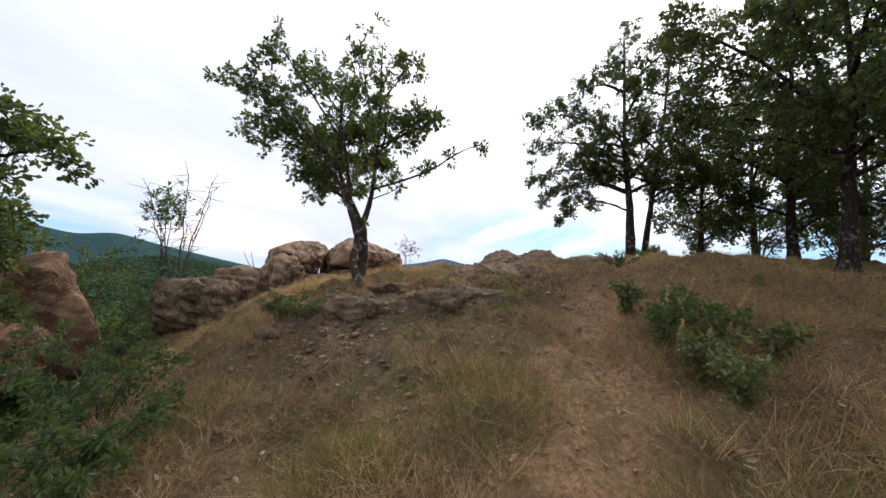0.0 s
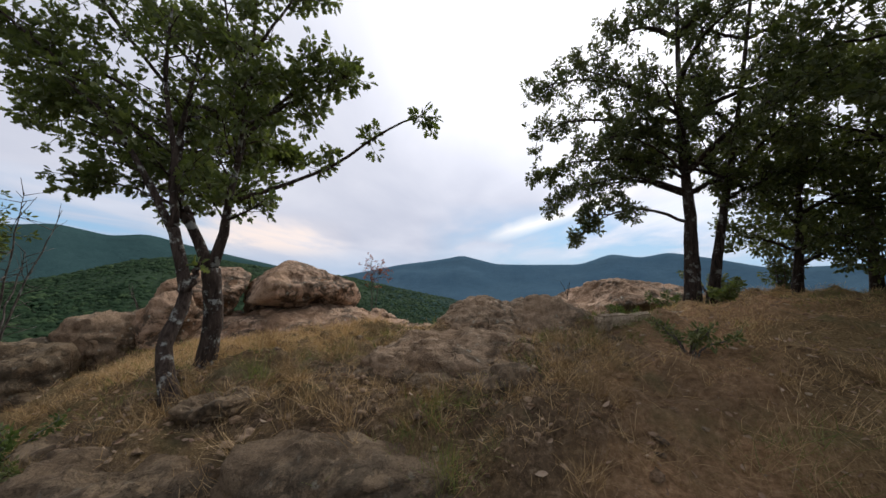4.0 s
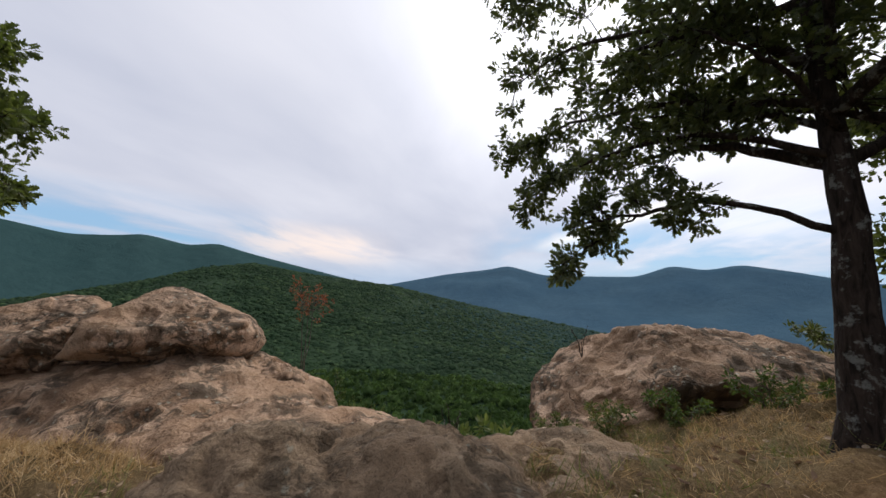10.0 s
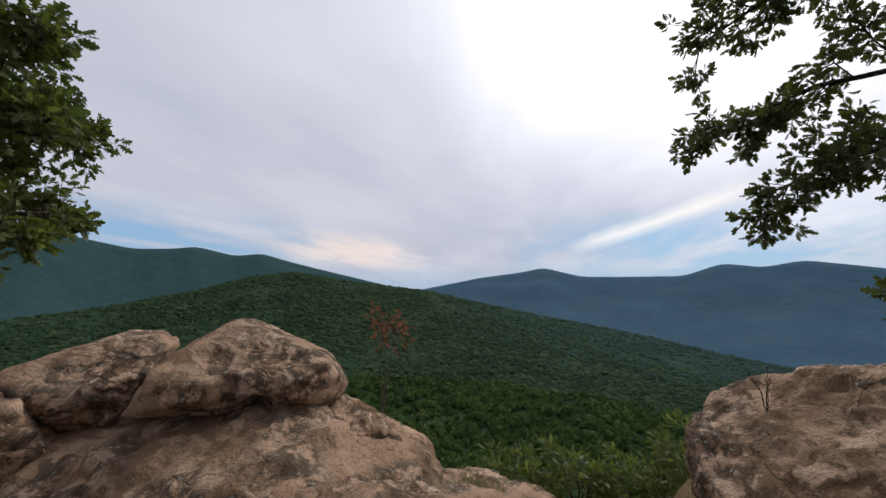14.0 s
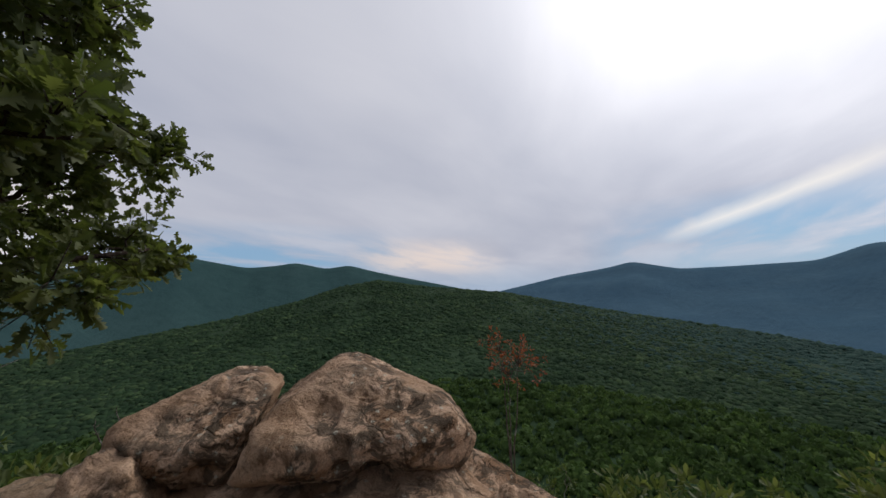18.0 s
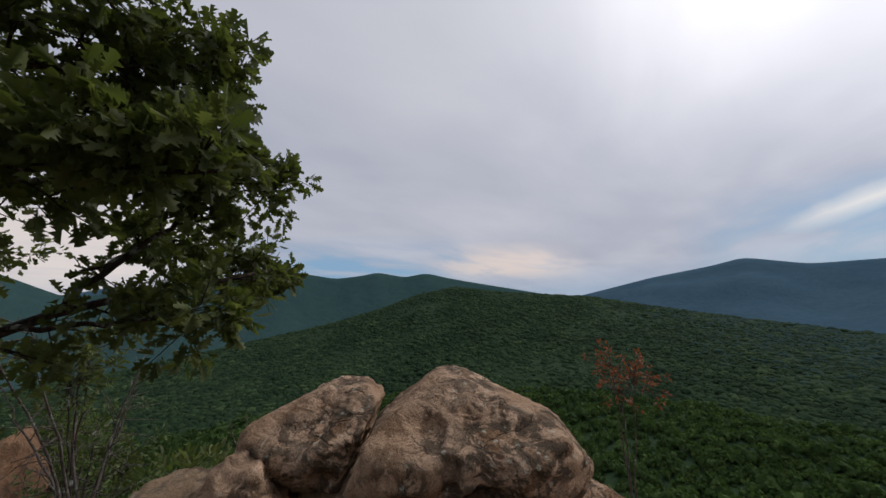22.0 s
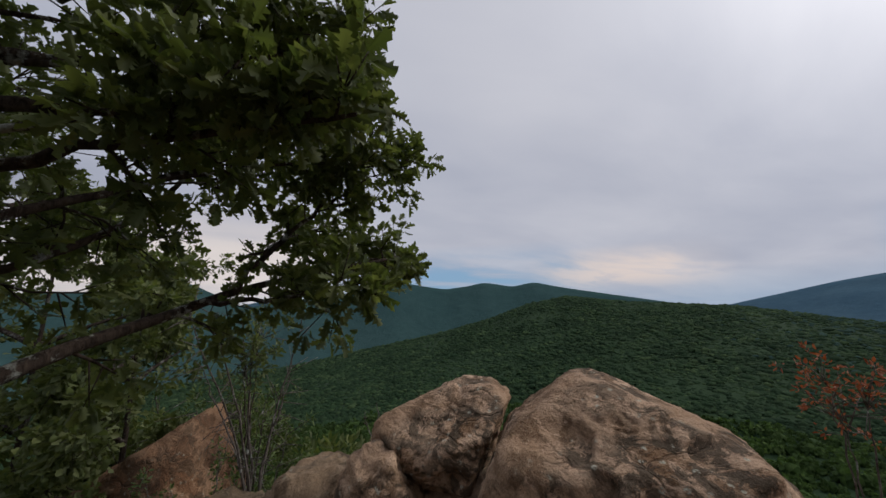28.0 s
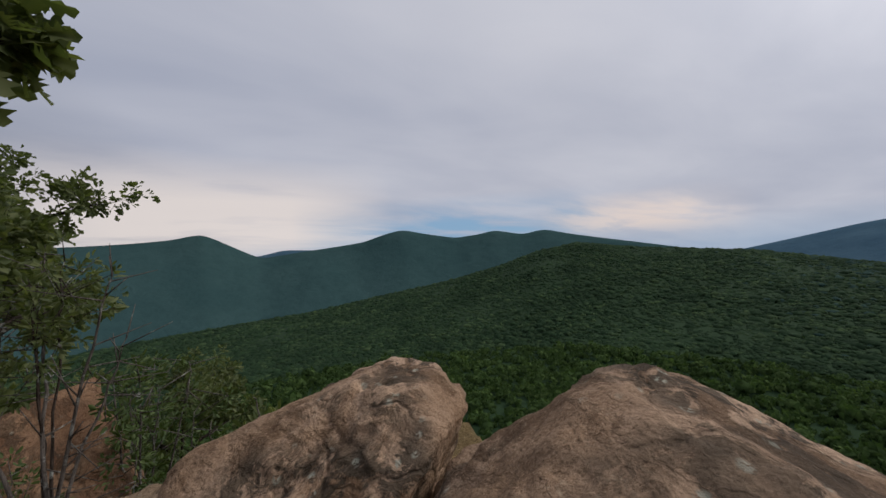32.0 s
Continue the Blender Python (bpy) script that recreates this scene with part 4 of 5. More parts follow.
def leaf_cloud(name, places, normals, lengths, outline, seed, bend=(-0.05, 0.35)):
    """All leaves of one crown: two folded halves each, drooping at the tip."""
    rng_ = np.random.default_rng(seed)
    k = len(places)
    half = np.array([(x, y) for x, y in outline])
    n = len(half)
    ax = np.asarray(normals, float)
    ax /= np.linalg.norm(ax, axis=1, keepdims=True) + 1e-9
    ref = rng_.normal(size=(k, 3))
    sd = np.cross(ax, ref)
    sd /= np.linalg.norm(sd, axis=1, keepdims=True) + 1e-9
    up_ = np.cross(sd, ax)
    L = np.asarray(lengths)[:, None, None]
    fold = rng_.uniform(0.15, 0.7, (k, 1))
    curl = rng_.uniform(*bend, (k, 1))
    y = half[:, 1][None]
    vs = []
    for s in (1, -1):
        x = half[:, 0][None] * s
        pos = (ax[:, None] * y[..., None] + sd[:, None] * x[..., None] + up_[:, None] * (np.abs(x) * fold - curl * y * y)[..., None]) * L
        vs.append(pos + np.asarray(places)[:, None])
    right, left = vs
    # right half runs up its outline, the left half shares the midrib ends
    allv = np.concatenate((right, left[:, 1:-1]), 1)
    m = allv.shape[1]
    fr = np.arange(n)
    fl = np.concatenate(([n - 1], np.arange(m - 1, n - 1, -1), [0]))
    loop = np.concatenate((fr, fl))[None] + (np.arange(k) * m)[:, None]
    return mesh_fast(name, allv.reshape(-1, 3), loop.reshape(-1), np.tile([n, len(fl)], k), smooth=False)


def foliage(rng_, tips, per, spread, length):
    """Leaf places round twig tips, pointing outward and down a little."""
    P, N, L = [], [], []
    for tip, d in tips:
        for _ in range(per):
            o = Vector(rng_.normal(0, 1, 3)).normalized() * spread * rng_.uniform(0.1, 1.0)
            P.append(tip + o * 0.62 - d * spread * 0.3)
            N.append(o.normalized() * 0.9 + d * 0.65 + Vector((0, 0, -0.18)) + Vector(rng_.normal(0, 0.25, 3)))
            L.append(length * rng_.uniform(0.65, 1.15))
    return np.array([tuple(v) for v in P]), np.array([tuple(v) for v in N]), np.array(L)


def oak(at, trunks, limbs, label, seed, leaf=0.12, per=12, kids=9, twigs=5, reach=0.8, bark=BARK, leaves=OAK, outline=OAK_OUTLINE, group="", spread=0.16, bare=0.35, name="oak_tree"):
    """trunks and limbs: (points, first radius, last radius), in world places. Twigs and leaves grow on the limbs."""
    rng_ = np.random.default_rng(seed)
    base = Vector(at)
    tree = thing(name, at, label, "tree", group)
    for pts, r0, r1 in trunks:
        line = curve_pts([Vector(p) - base for p in pts], 14, 0.02, seed)
        n = len(line)
        bm = bmesh.new()
        tube(bm, line, [(r0 + (r1 - r0) * (i / (n - 1)) ** 0.8) * (1 + 0.5 * math.exp(-i * 1.1)) * (1 + 0.12 * noise.noise((i * 0.9, seed, 3))) for i in range(n)], 12)
        part("trunk", bm, bark, tree)
    tips, fine_bm = [], bmesh.new()
    for li, (pts, r0, r1, *more) in enumerate(limbs):
        grow, far = more if more else (kids, reach)
        line = curve_pts([Vector(p) - base for p in pts], 14, 0.035, seed + li)
        n = len(line)
        bm = bmesh.new()
        tube(bm, line, [r0 + (r1 - r0) * i / (n - 1) for i in range(n)], 8)
        part("limb", bm, bark, tree)
        total = sum((b - a_).length for a_, b in zip(line, line[1:]))
        for c in range(grow):
            f = bare + (1 - bare) * (c + rng_.uniform(0, 1)) / grow
            i = min(n - 2, int(f * (n - 1)))
            start = line[i].lerp(line[i + 1], f * (n - 1) - i)
            d = (line[i + 1] - line[i]).normalized()
            out_ = Vector(rng_.normal(0, 1, 3))
            out_ = (out_ - d * out_.dot(d)).normalized()
            way = (d * 0.55 + out_ * 0.85 + Vector((0, 0, 0.18))).normalized()
            ln_ = far * rng_.uniform(0.45, 1.0) * (1.15 - 0.55 * f)
            mid = start + way * ln_ * 0.5 + Vector(rng_.normal(0, 0.07, 3)) * ln_
            end = start + way * ln_ + Vector((0, 0, -0.08 * ln_))
            tube(fine_bm, [start, mid, end], [max(0.006, r1 * 0.9), max(0.005, r1 * 0.6), 0.004], 5)
            for t in range(twigs):
                g = rng_.uniform(0.25, 1.0)
                s0 = start.lerp(mid, g * 2) if g < 0.5 else mid.lerp(end, g * 2 - 1)
                tw = (way * 0.6 + Vector(rng_.normal(0, 0.7, 3))).normalized()
                s1 = s0 + tw * rng_.uniform(0.12, 0.34) * min(1.4, far + 0.35)
                tube(fine_bm, [s0, s1], [0.005, 0.0025], 3)
                tips.append((s1, tw))
            tips.append((end, way))
        tips.append((line[-1], (line[-1] - line[-2]).normalized()))
    part("branchwork", fine_bm, bark, tree)["kind"] = "stuff"
    P, N, L = foliage(rng_, tips, per, spread, leaf)
    part("crown", leaf_cloud("crown", P, N, L, outline, seed + 1), leaves, tree)
    return tree


# the crooked oak on the knoll: two stems a step apart
oak((-1.71, 7.2, 1.30),
    ((((-1.71, 7.2, 1.30), (-1.66, 7.22, 1.9), (-1.72, 7.2, 2.48)), 0.105, 0.095),),
    ((((-1.72, 7.2, 2.46), (-1.95, 7.15, 2.95), (-2.14, 7.05, 3.35), (-2.4, 7.4, 4.3), (-2.4, 7.7, 5.9)), 0.070, 0.016, 14, 0.85),
     (((-1.72, 7.2, 2.46), (-1.60, 7.2, 2.9), (-1.53, 7.14, 3.28), (-1.50, 7.3, 4.4), (-1.55, 7.4, 6.6)), 0.070, 0.016, 15, 0.85),
     (((-1.53, 7.14, 3.25), (-1.1, 7.2, 3.42), (-0.4, 7.2, 3.70), (0.3, 7.15, 4.15), (0.75, 7.09, 4.33)), 0.032, 0.007, 4, 0.22),
     (((-1.95, 7.15, 2.95), (-2.4, 7.6, 3.25), (-3.27, 8.43, 3.67), (-3.1, 9.2, 3.85), (-3.2, 9.8, 4.0)), 0.045, 0.012, 11, 0.5),
     (((-3.27, 8.43, 3.67), (-3.1, 8.9, 4.2), (-2.8, 9.3, 4.5)), 0.025, 0.008, 9, 0.45),
     (((-3.1, 8.25, 3.6), (-2.75, 8.8, 3.62), (-2.45, 9.2, 3.66)), 0.018, 0.006, 7, 0.40),
     (((-2.2, 7.3, 3.9), (-2.0, 8.2, 4.2), (-1.5, 8.82, 4.2)), 0.030, 0.008, 9, 0.26),
     (((-2.45, 7.5, 4.4), (-2.8, 8.3, 4.8), (-2.8, 8.9, 5.1)), 0.035, 0.010, 11, 0.5),
     (((-2.2, 7.15, 3.6), (-2.9, 8.0, 4.3), (-3.5, 8.6, 4.9)), 0.030, 0.010, 10, 0.75),
     (((-1.5, 7.2, 3.7), (-1.3, 6.95, 4.3), (-1.25, 6.85, 4.9)), 0.030, 0.010, 9, 0.5),
     (((-1.5, 7.2, 4.0), (-1.0, 7.3, 4.6), (-0.65, 7.4, 5.1)), 0.028, 0.010, 10, 0.48),
     (((-2.3, 7.2, 3.8), (-3.1, 7.1, 4.3), (-3.7, 7.0, 4.7)), 0.030, 0.010, 10, 0.65),
     (((-1.52, 7.35, 5.2), (-1.1, 7.4, 5.9), (-0.95, 7.5, 6.3)), 0.022, 0.008, 9, 0.5),
     (((-2.4, 7.6, 5.1), (-3.0, 7.7, 5.7), (-3.3, 7.8, 6.1)), 0.022, 0.008, 9, 0.6),
     (((-2.3, 7.2, 3.8), (-3.2, 6.8, 4.6), (-3.9, 6.4, 5.3)), 0.028, 0.009, 10, 0.55),
     (((-2.4, 7.4, 4.5), (-3.1, 7.0, 5.5), (-3.6, 6.7, 6.2)), 0.026, 0.009, 10, 0.55),
     (((-2.4, 7.5, 4.6), (-2.5, 8.3, 4.9), (-2.3, 8.95, 5.2)), 0.026, 0.008, 8, 0.45),
     (((-1.6, 7.4, 4.6), (-1.8, 8.0, 5.0), (-1.9, 8.5, 5.2)), 0.026, 0.008, 8, 0.42),
     (((-2.45, 7.7, 5.0), (-2.6, 8.1, 5.6), (-2.6, 8.4, 6.0)), 0.026, 0.008, 8, 0.5),
     (((-3.2, 9.0, 3.85), (-3.45, 9.6, 4.0), (-3.54, 9.95, 3.88)), 0.014, 0.005, 9, 0.27),
     (((-1.53, 7.2, 4.2), (-1.75, 7.25, 5.2), (-2.0, 7.35, 6.4)), 0.022, 0.009, 15, 0.6),
     (((-1.5, 7.25, 4.2), (-0.8, 7.3, 4.6), (-0.2, 7.35, 4.95)), 0.024, 0.008, 10, 0.4),
     (((-2.3, 7.2, 3.8), (-3.4, 7.2, 4.2), (-4.4, 7.2, 4.55)), 0.026, 0.008, 11, 0.5),
     (((-2.1, 7.4, 4.0), (-1.85, 8.3, 4.3), (-1.62, 8.9, 4.40)), 0.017, 0.007, 10, 0.24),
     (((-2.4, 7.6, 4.6), (-2.4, 8.4, 4.9), (-2.2, 9.0, 5.1)), 0.017, 0.007, 11, 0.40),
     (((-3.15, 8.5, 3.9), (-3.45, 9.0, 4.2), (-3.7, 9.4, 4.3)), 0.014, 0.005, 10, 0.32),
     (((-2.3, 7.2, 4.2), (-3.5, 7.1, 5.0), (-4.6, 6.9, 5.6)), 0.022, 0.007, 12, 0.55),
     (((-2.9, 8.0, 4.3), (-2.9, 8.9, 4.6), (-2.5, 9.5, 4.5)), 0.015, 0.006, 11, 0.40),
     (((-1.9, 7.1, 3.1), (-2.5, 6.9, 3.35), (-2.9, 6.8, 3.4)), 0.014, 0.006, 5, 0.35)),
    "small crooked oak with forked lichen-spotted trunk on the knoll", 21, leaf=0.10, per=10, twigs=5, spread=0.10, bare=0.30)
oak((-1.50, 6.55, 1.15),
    ((((-1.50, 6.55, 1.15), (-1.72, 6.65, 1.7), (-1.72, 6.85, 2.2), (-1.95, 6.9, 2.9)), 0.080, 0.055),),
    ((((-1.95, 6.9, 2.85), (-2.2, 6.8, 3.4), (-2.6, 6.75, 4.0), (-3.0, 6.6, 4.4)), 0.045, 0.012, 9, 0.6),
     (((-1.95, 6.9, 2.85), (-2.0, 6.9, 3.6), (-2.2, 6.9, 4.6), (-2.3, 7.0, 5.5)), 0.045, 0.012, 10, 0.7),
     (((-2.3, 6.8, 3.55), (-2.75, 7.4, 3.7), (-3.1, 8.0, 4.2), (-3.2, 8.4, 5.0)), 0.030, 0.010, 14, 0.6),
     (((-1.74, 6.84, 2.15), (-1.62, 6.83, 2.4), (-1.58, 6.82, 2.55)), 0.04, 0.025, 0, 0.1)),
    "slender leaning oak stem with a broken stub beside a bigger one", 22, leaf=0.10, per=9, twigs=4, spread=0.10)


def straight_oak(at, height, r, seed, label, lean=(0, 0), low=0.35, width=1.9, leaf=0.115, per=11, n=12, kids=9, twigs=5, bark=BARK_DARK, leaves=OAK_SHADED, reach=0.95, group="", limbs=(), spread=0.2, outline=None):
    rng_ = np.random.default_rng(seed)
    b = Vector(at)
    top = b + Vector((lean[0], lean[1], height))
    mid = b.lerp(top, 0.5) + Vector((rng_.normal(0, 0.12), rng_.normal(0, 0.12), 0))
    line = curve_pts([b, b.lerp(mid, 0.5) + Vector((rng_.normal(0, .05), rng_.normal(0, .05), 0)), mid, top], 14)
    more = list(limbs)
    for i in range(n):
        f = low + (0.97 - low) * (i + 0.5) / n
        s = line[int(f * (len(line) - 1))]
        a_ = i * 2.4 + rng_.uniform(-0.4, 0.4)
        w = width * (1.05 - 0.75 * abs(f - 0.55)) * rng_.uniform(0.7, 1.1)
        o = Vector((math.cos(a_), math.sin(a_), 0))
        more.append(((s, s + o * w * 0.5 + Vector((0, 0, 0.25 * w)), s + o * w + Vector((0, 0, 0.30 * w + rng_.uniform(-0.2, 0.3)))), r * 0.38, 0.010))
    more.append(((line[-4], line[-2], line[-1] + Vector((0.06, 0.02, 0.12))), 0.02, 0.008))
    return oak(at, ((tuple(line), r, 0.02),), tuple(more), label, seed, leaf, per, kids, twigs, reach, bark, leaves, outline or PLAIN_OAK, group, spread, 0.25)


straight_oak((5.19, 9.52, 1.85), 7.2, 0.150, 31, "tall oak with dark trunk beside the kerb stones", (0.0, 0.3), 0.42, 1.7, reach=0.7, outline=OAK_OUTLINE, leaf=0.077, per=16, twigs=6, spread=0.11, kids=10, limbs=(
    (((5.19, 9.55, 3.55), (4.5, 9.7, 3.80), (3.9, 9.8, 3.72), (3.35, 9.85, 3.60)), 0.032, 0.007, 9, 0.34),
    (((3.9, 9.8, 3.72), (3.55, 9.9, 3.45), (3.25, 9.95, 3.22)), 0.010, 0.004, 4, 0.16),
    (((5.19, 9.55, 4.1), (4.4, 9.9, 4.45), (3.6, 10.3, 4.35), (3.0, 10.6, 4.1)), 0.034, 0.007, 15, 0.45),
    (((5.19, 9.55, 4.5), (4.4, 10.2, 4.9), (3.5, 10.8, 5.0), (2.85, 11.1, 4.8)), 0.036, 0.007, 17, 0.55),
    (((5.19, 9.55, 5.0), (4.4, 10.1, 5.6), (3.5, 10.7, 5.9), (2.85, 11.1, 5.7)), 0.040, 0.008, 17, 0.6),
    (((5.19, 9.55, 5.4), (4.3, 9.8, 6.2), (3.4, 10.2, 6.8)), 0.040, 0.009, 15, 0.7),
    (((5.19, 9.55, 5.6), (4.2, 10.1, 6.4), (3.3, 10.7, 6.8), (2.8, 11.0, 6.7)), 0.036, 0.008, 18, 0.65),
    (((5.19, 9.55, 4.3), (4.6, 9.3, 4.7), (4.0, 9.2, 4.95)), 0.028, 0.008, 8, 0.40),
    (((5.19, 9.55, 4.7), (4.7, 9.1, 5.4), (4.2, 8.8, 5.9)), 0.036, 0.009, 9, 0.6),
    (((5.19, 9.55, 4.3), (4.9, 10.2, 4.8), (4.3, 10.9, 5.1)), 0.034, 0.008, 14, 0.55)))
straight_oak((5.66, 9.78, 1.9), 7.0, 0.105, 32, "slimmer oak leaning away from its neighbour", (0.85, -0.2), 0.46, 1.5, reach=0.7, leaf=0.08, per=14, twigs=6, spread=0.11, n=11, kids=11, outline=OAK_OUTLINE)
straight_oak((7.9, 10.6, 2.05), 4.6, 0.11, 33, "dark-trunked oak at the edge of the clearing", (0.2, 0.2), 0.24, 1.6, reach=0.8, n=11, leaf=0.10)
# long boughs of the nearest grove oak, reaching over the path
GROVE_LIMBS = {2: ((((7.4, 6.3, 4.6), (6.4, 6.5, 5.8), (5.3, 6.7, 6.6), (4.6, 6.9, 6.9)), 0.055, 0.010, 14, 0.8),
                   (((7.4, 6.3, 4.4), (6.5, 5.8, 5.4), (5.5, 5.3, 6.1), (4.9, 5.0, 6.3)), 0.055, 0.010, 14, 0.8),
                   (((7.4, 6.3, 5.0), (6.4, 7.2, 6.2), (5.2, 7.8, 6.9)), 0.050, 0.010, 13, 0.8),
                   (((7.4, 6.3, 3.6), (6.8, 5.6, 4.2), (6.0, 4.9, 4.6)), 0.045, 0.010, 11, 0.7))}
for i, (x, y, h, r, w) in enumerate(((9.4, 9.2, 7.5, 0.14, 2.4), (10.6, 11.6, 6.5, 0.13, 2.3), (7.4, 6.3, 7.4, 0.14, 2.5), (11.5, 8.0, 7.5, 0.16, 2.6), (13.5, 11.0, 7, 0.15, 2.6), (8.8, 4.6, 7.8, 0.17, 2.7))):
    straight_oak((x, y, surf(x, y) - 0.05), h, r, 40 + i, "tall shady oak in the grove on the hilltop", (0.3, 0.1), 0.20 if i in (0, 1, 3, 4) else 0.36, w, n=14, group="oaks of the grove",
                 per=12, leaf=0.11, spread=0.20, reach=1.1, limbs=GROVE_LIMBS.get(i, ()))


# ---- shrubs and small trees ----
def bush(name, at, height, width, stems, label, category, seed, leaves=SHRUB, leaf=0.06, per=14, twigs=7, bark=DEAD, outline=OVAL_OUTLINE, bare=0.3, spread=0.09, thick=0.012, group=""):
    """Several stems fanning out from one root, with twigs and leaves on their upper part."""
    rng_ = np.random.default_rng(seed)
    root = thing(name, at, label, category, group)
    tips, fine_bm = [], bmesh.new()
    for s in range(stems):
        a_ = 2 * math.pi * s / stems + rng_.uniform(-0.5, 0.5)
        o = Vector((math.cos(a_), math.sin(a_), 0)) * width * rng_.uniform(0.35, 1.0)
        h = height * rng_.uniform(0.65, 1.05)
        line = curve_pts([(0, 0, -0.08), o * 0.35 + Vector((0, 0, h * 0.45)), o * 0.8 + Vector((0, 0, h * 0.8)), o + Vector((0, 0, h))], 12, 0.03 + 0.009 * height, seed + s)
        bm = bmesh.new()
        tube(bm, line, [thick * (1 - 0.8 * i / (len(line) - 1)) for i in range(len(line))], 6)
        part("stem", bm, bark, root)
        for t in range(twigs):
            f = bare + (1 - bare) * rng_.uniform(0, 1)
            i = min(len(line) - 2, int(f * (len(line) - 1)))
            s0 = line[i].lerp(line[i + 1], f * (len(line) - 1) - i)
            w = (Vector(rng_.normal(0, 1, 3)) + Vector((0, 0, 0.5)) + o.normalized() * 0.4).normalized()
            s1 = s0 + w * rng_.uniform(0.10, 0.30) * height * 0.6
            tube(fine_bm, [s0, s1], [thick * 0.35, thick * 0.15], 4)
            tips.append((s1, w))
        tips.append((line[-1], Vector((0, 0, 1))))
    part("branchwork", fine_bm, bark, root)["kind"] = "stuff"
    if per:
        P, N, L = foliage(rng_, tips, per, spread, leaf)
        part("foliage", leaf_cloud("foliage", P, N, L, outline, seed), leaves, root)
    return root


# bushes on the western slope beside the start
for i, (x, y, h, w) in enumerate(((-3.1, 3.2, 0.75, 0.75), (-3.9, 4.2, 0.9, 0.9), (-2.75, 2.55, 0.6, 0.6), (-4.6, 3.4, 0.9, 0.9), (-5.3, 5.0, 1.2, 1.0), (-6.2, 6.4, 1.3, 1.0), (-3.7, 1.9, 0.7, 0.7), (-7.3, 6.0, 1.3, 1.1))):
    bush("bush", (x, y, surf(x, y)), h, w, 9, "bright green leafy bush on the slope", "bush", 100 + i, leaf=0.065, per=16, twigs=9, spread=0.12, group="bushes of the slope")
bush("bush", (-2.75, 6.05, surf(-2.75, 6.05)), 0.48, 0.5, 9, "low green shrub growing on the rocky bank", "bush", 120, leaf=0.05, per=14, twigs=8, leaves=SHRUB)
bush("bush", (-2.2, 5.6, surf(-2.2, 5.6)), 0.35, 0.4, 8, "low scrubby shrub on the rocky bank", "bush", 121, leaf=0.045, per=12, twigs=7, leaves=WEED)
bush("bush", (5.55, 9.25, surf(5.55, 9.25)), 0.38, 0.36, 8, "small dark green shrub at the foot of the oaks", "bush", 122, leaf=0.06, per=14, twigs=7, leaves=OAK)
bush("bush", (3.5, 7.0, surf(3.5, 7.0)), 0.35, 0.4, 8, "low dark shrub in the dry grass", "bush", 123, leaf=0.05, per=12, twigs=7, leaves=WEED)
bush("bush", (6.9, 11.6, 2.25), 0.45, 0.6, 9, "grassy scrub against a boulder", "bush", 124, leaf=0.06, per=14, twigs=7, leaves=WEED)
# thicket under the grove
for i, (x, y, h, w) in enumerate(((9.6, 10.4, 2.0, 1.3), (11.0, 9.4, 2.2, 1.5), (12.4, 10.2, 2.4, 1.6), (10.2, 7.4, 1.5, 1.2), (12.5, 7.4, 2.2, 1.5), (11.2, 5.6, 1.8, 1.4), (8.9, 12.0, 1.6, 1.0))):
    bush("undergrowth", (x, y, surf(x, y)), h, w, 9, "dark leafy undergrowth beneath the grove", "bush", 140 + i, leaves=OAK_SHADED, leaf=0.10, per=16, twigs=11, spread=0.20, thick=0.018, bare=0.1, group="undergrowth of the grove")
# weeds lining the path at the start
for i, (x, y, h) in enumerate(((2.42, 4.60, 0.42), (2.45, 3.85, 0.50), (2.40, 3.25, 0.48), (2.35, 2.80, 0.40), (2.75, 3.60, 0.55), (2.9, 4.35, 0.38), (3.1, 3.3, 0.45))):
    bush("weed", (x, y, surf(x, y)), h, 0.26, 6, "green broad-leaved weed with pale seed heads by the path", "weed", 130 + i, leaf=0.055, per=6, twigs=15, leaves=SHRUB if i % 3 == 1 else WEED, spread=0.08, thick=0.005, bare=0.02,
         group="weeds along the path", outline=PLAIN_OAK)
# withered flower spikes standing among the weeds
for i, (x, y, h, tx, ty) in enumerate(((2.55, 4.05, 0.62, 0.10, 0.05), (2.70, 3.75, 0.55, -0.16, 0.02), (2.85, 4.2, 0.6, 0.25, 0.1), (2.35, 3.6, 0.5, 0.05, -0.1), (3.15, 3.9, 0.55, 0.3, 0.0), (2.6, 3.2, 0.5, -0.1, 0.1))):
    root = thing("flower_spike", (x, y, surf(x, y)), "withered pale flower spike leaning over the path", "weed", "flower spikes by the path")
    bm = bmesh.new()
    tube(bm, curve_pts([(0, 0, -0.03), (tx * 0.4, ty * 0.4, h * 0.55), (tx, ty, h)], 8), [0.006 - 0.0005 * k for k in range(9)], 6)
    part("stem", bm, STRAW, root)
    rng_f = np.random.default_rng(180 + i)
    P = np.array([(tx * (0.5 + 0.5 * t_), ty * (0.5 + 0.5 * t_), h * (0.62 + 0.38 * t_)) for t_ in rng_f.uniform(0, 1, 90)])
    part("flower_head", leaf_cloud("flower_head", P, rng_f.normal(0, 1, (90, 3)), rng_f.uniform(0.015, 0.032, 90), OVAL_OUTLINE, i), STRAW, root)
# the half-dead shrub on the western edge
bush("bare_shrub", (-6.75, 8.9, 0.55), 3.1, 1.25, 6, "half-dead shrub of bare grey branches with lichen", "shrub", 150, per=0, twigs=18, bare=0.18, thick=0.021, bark=DEAD)
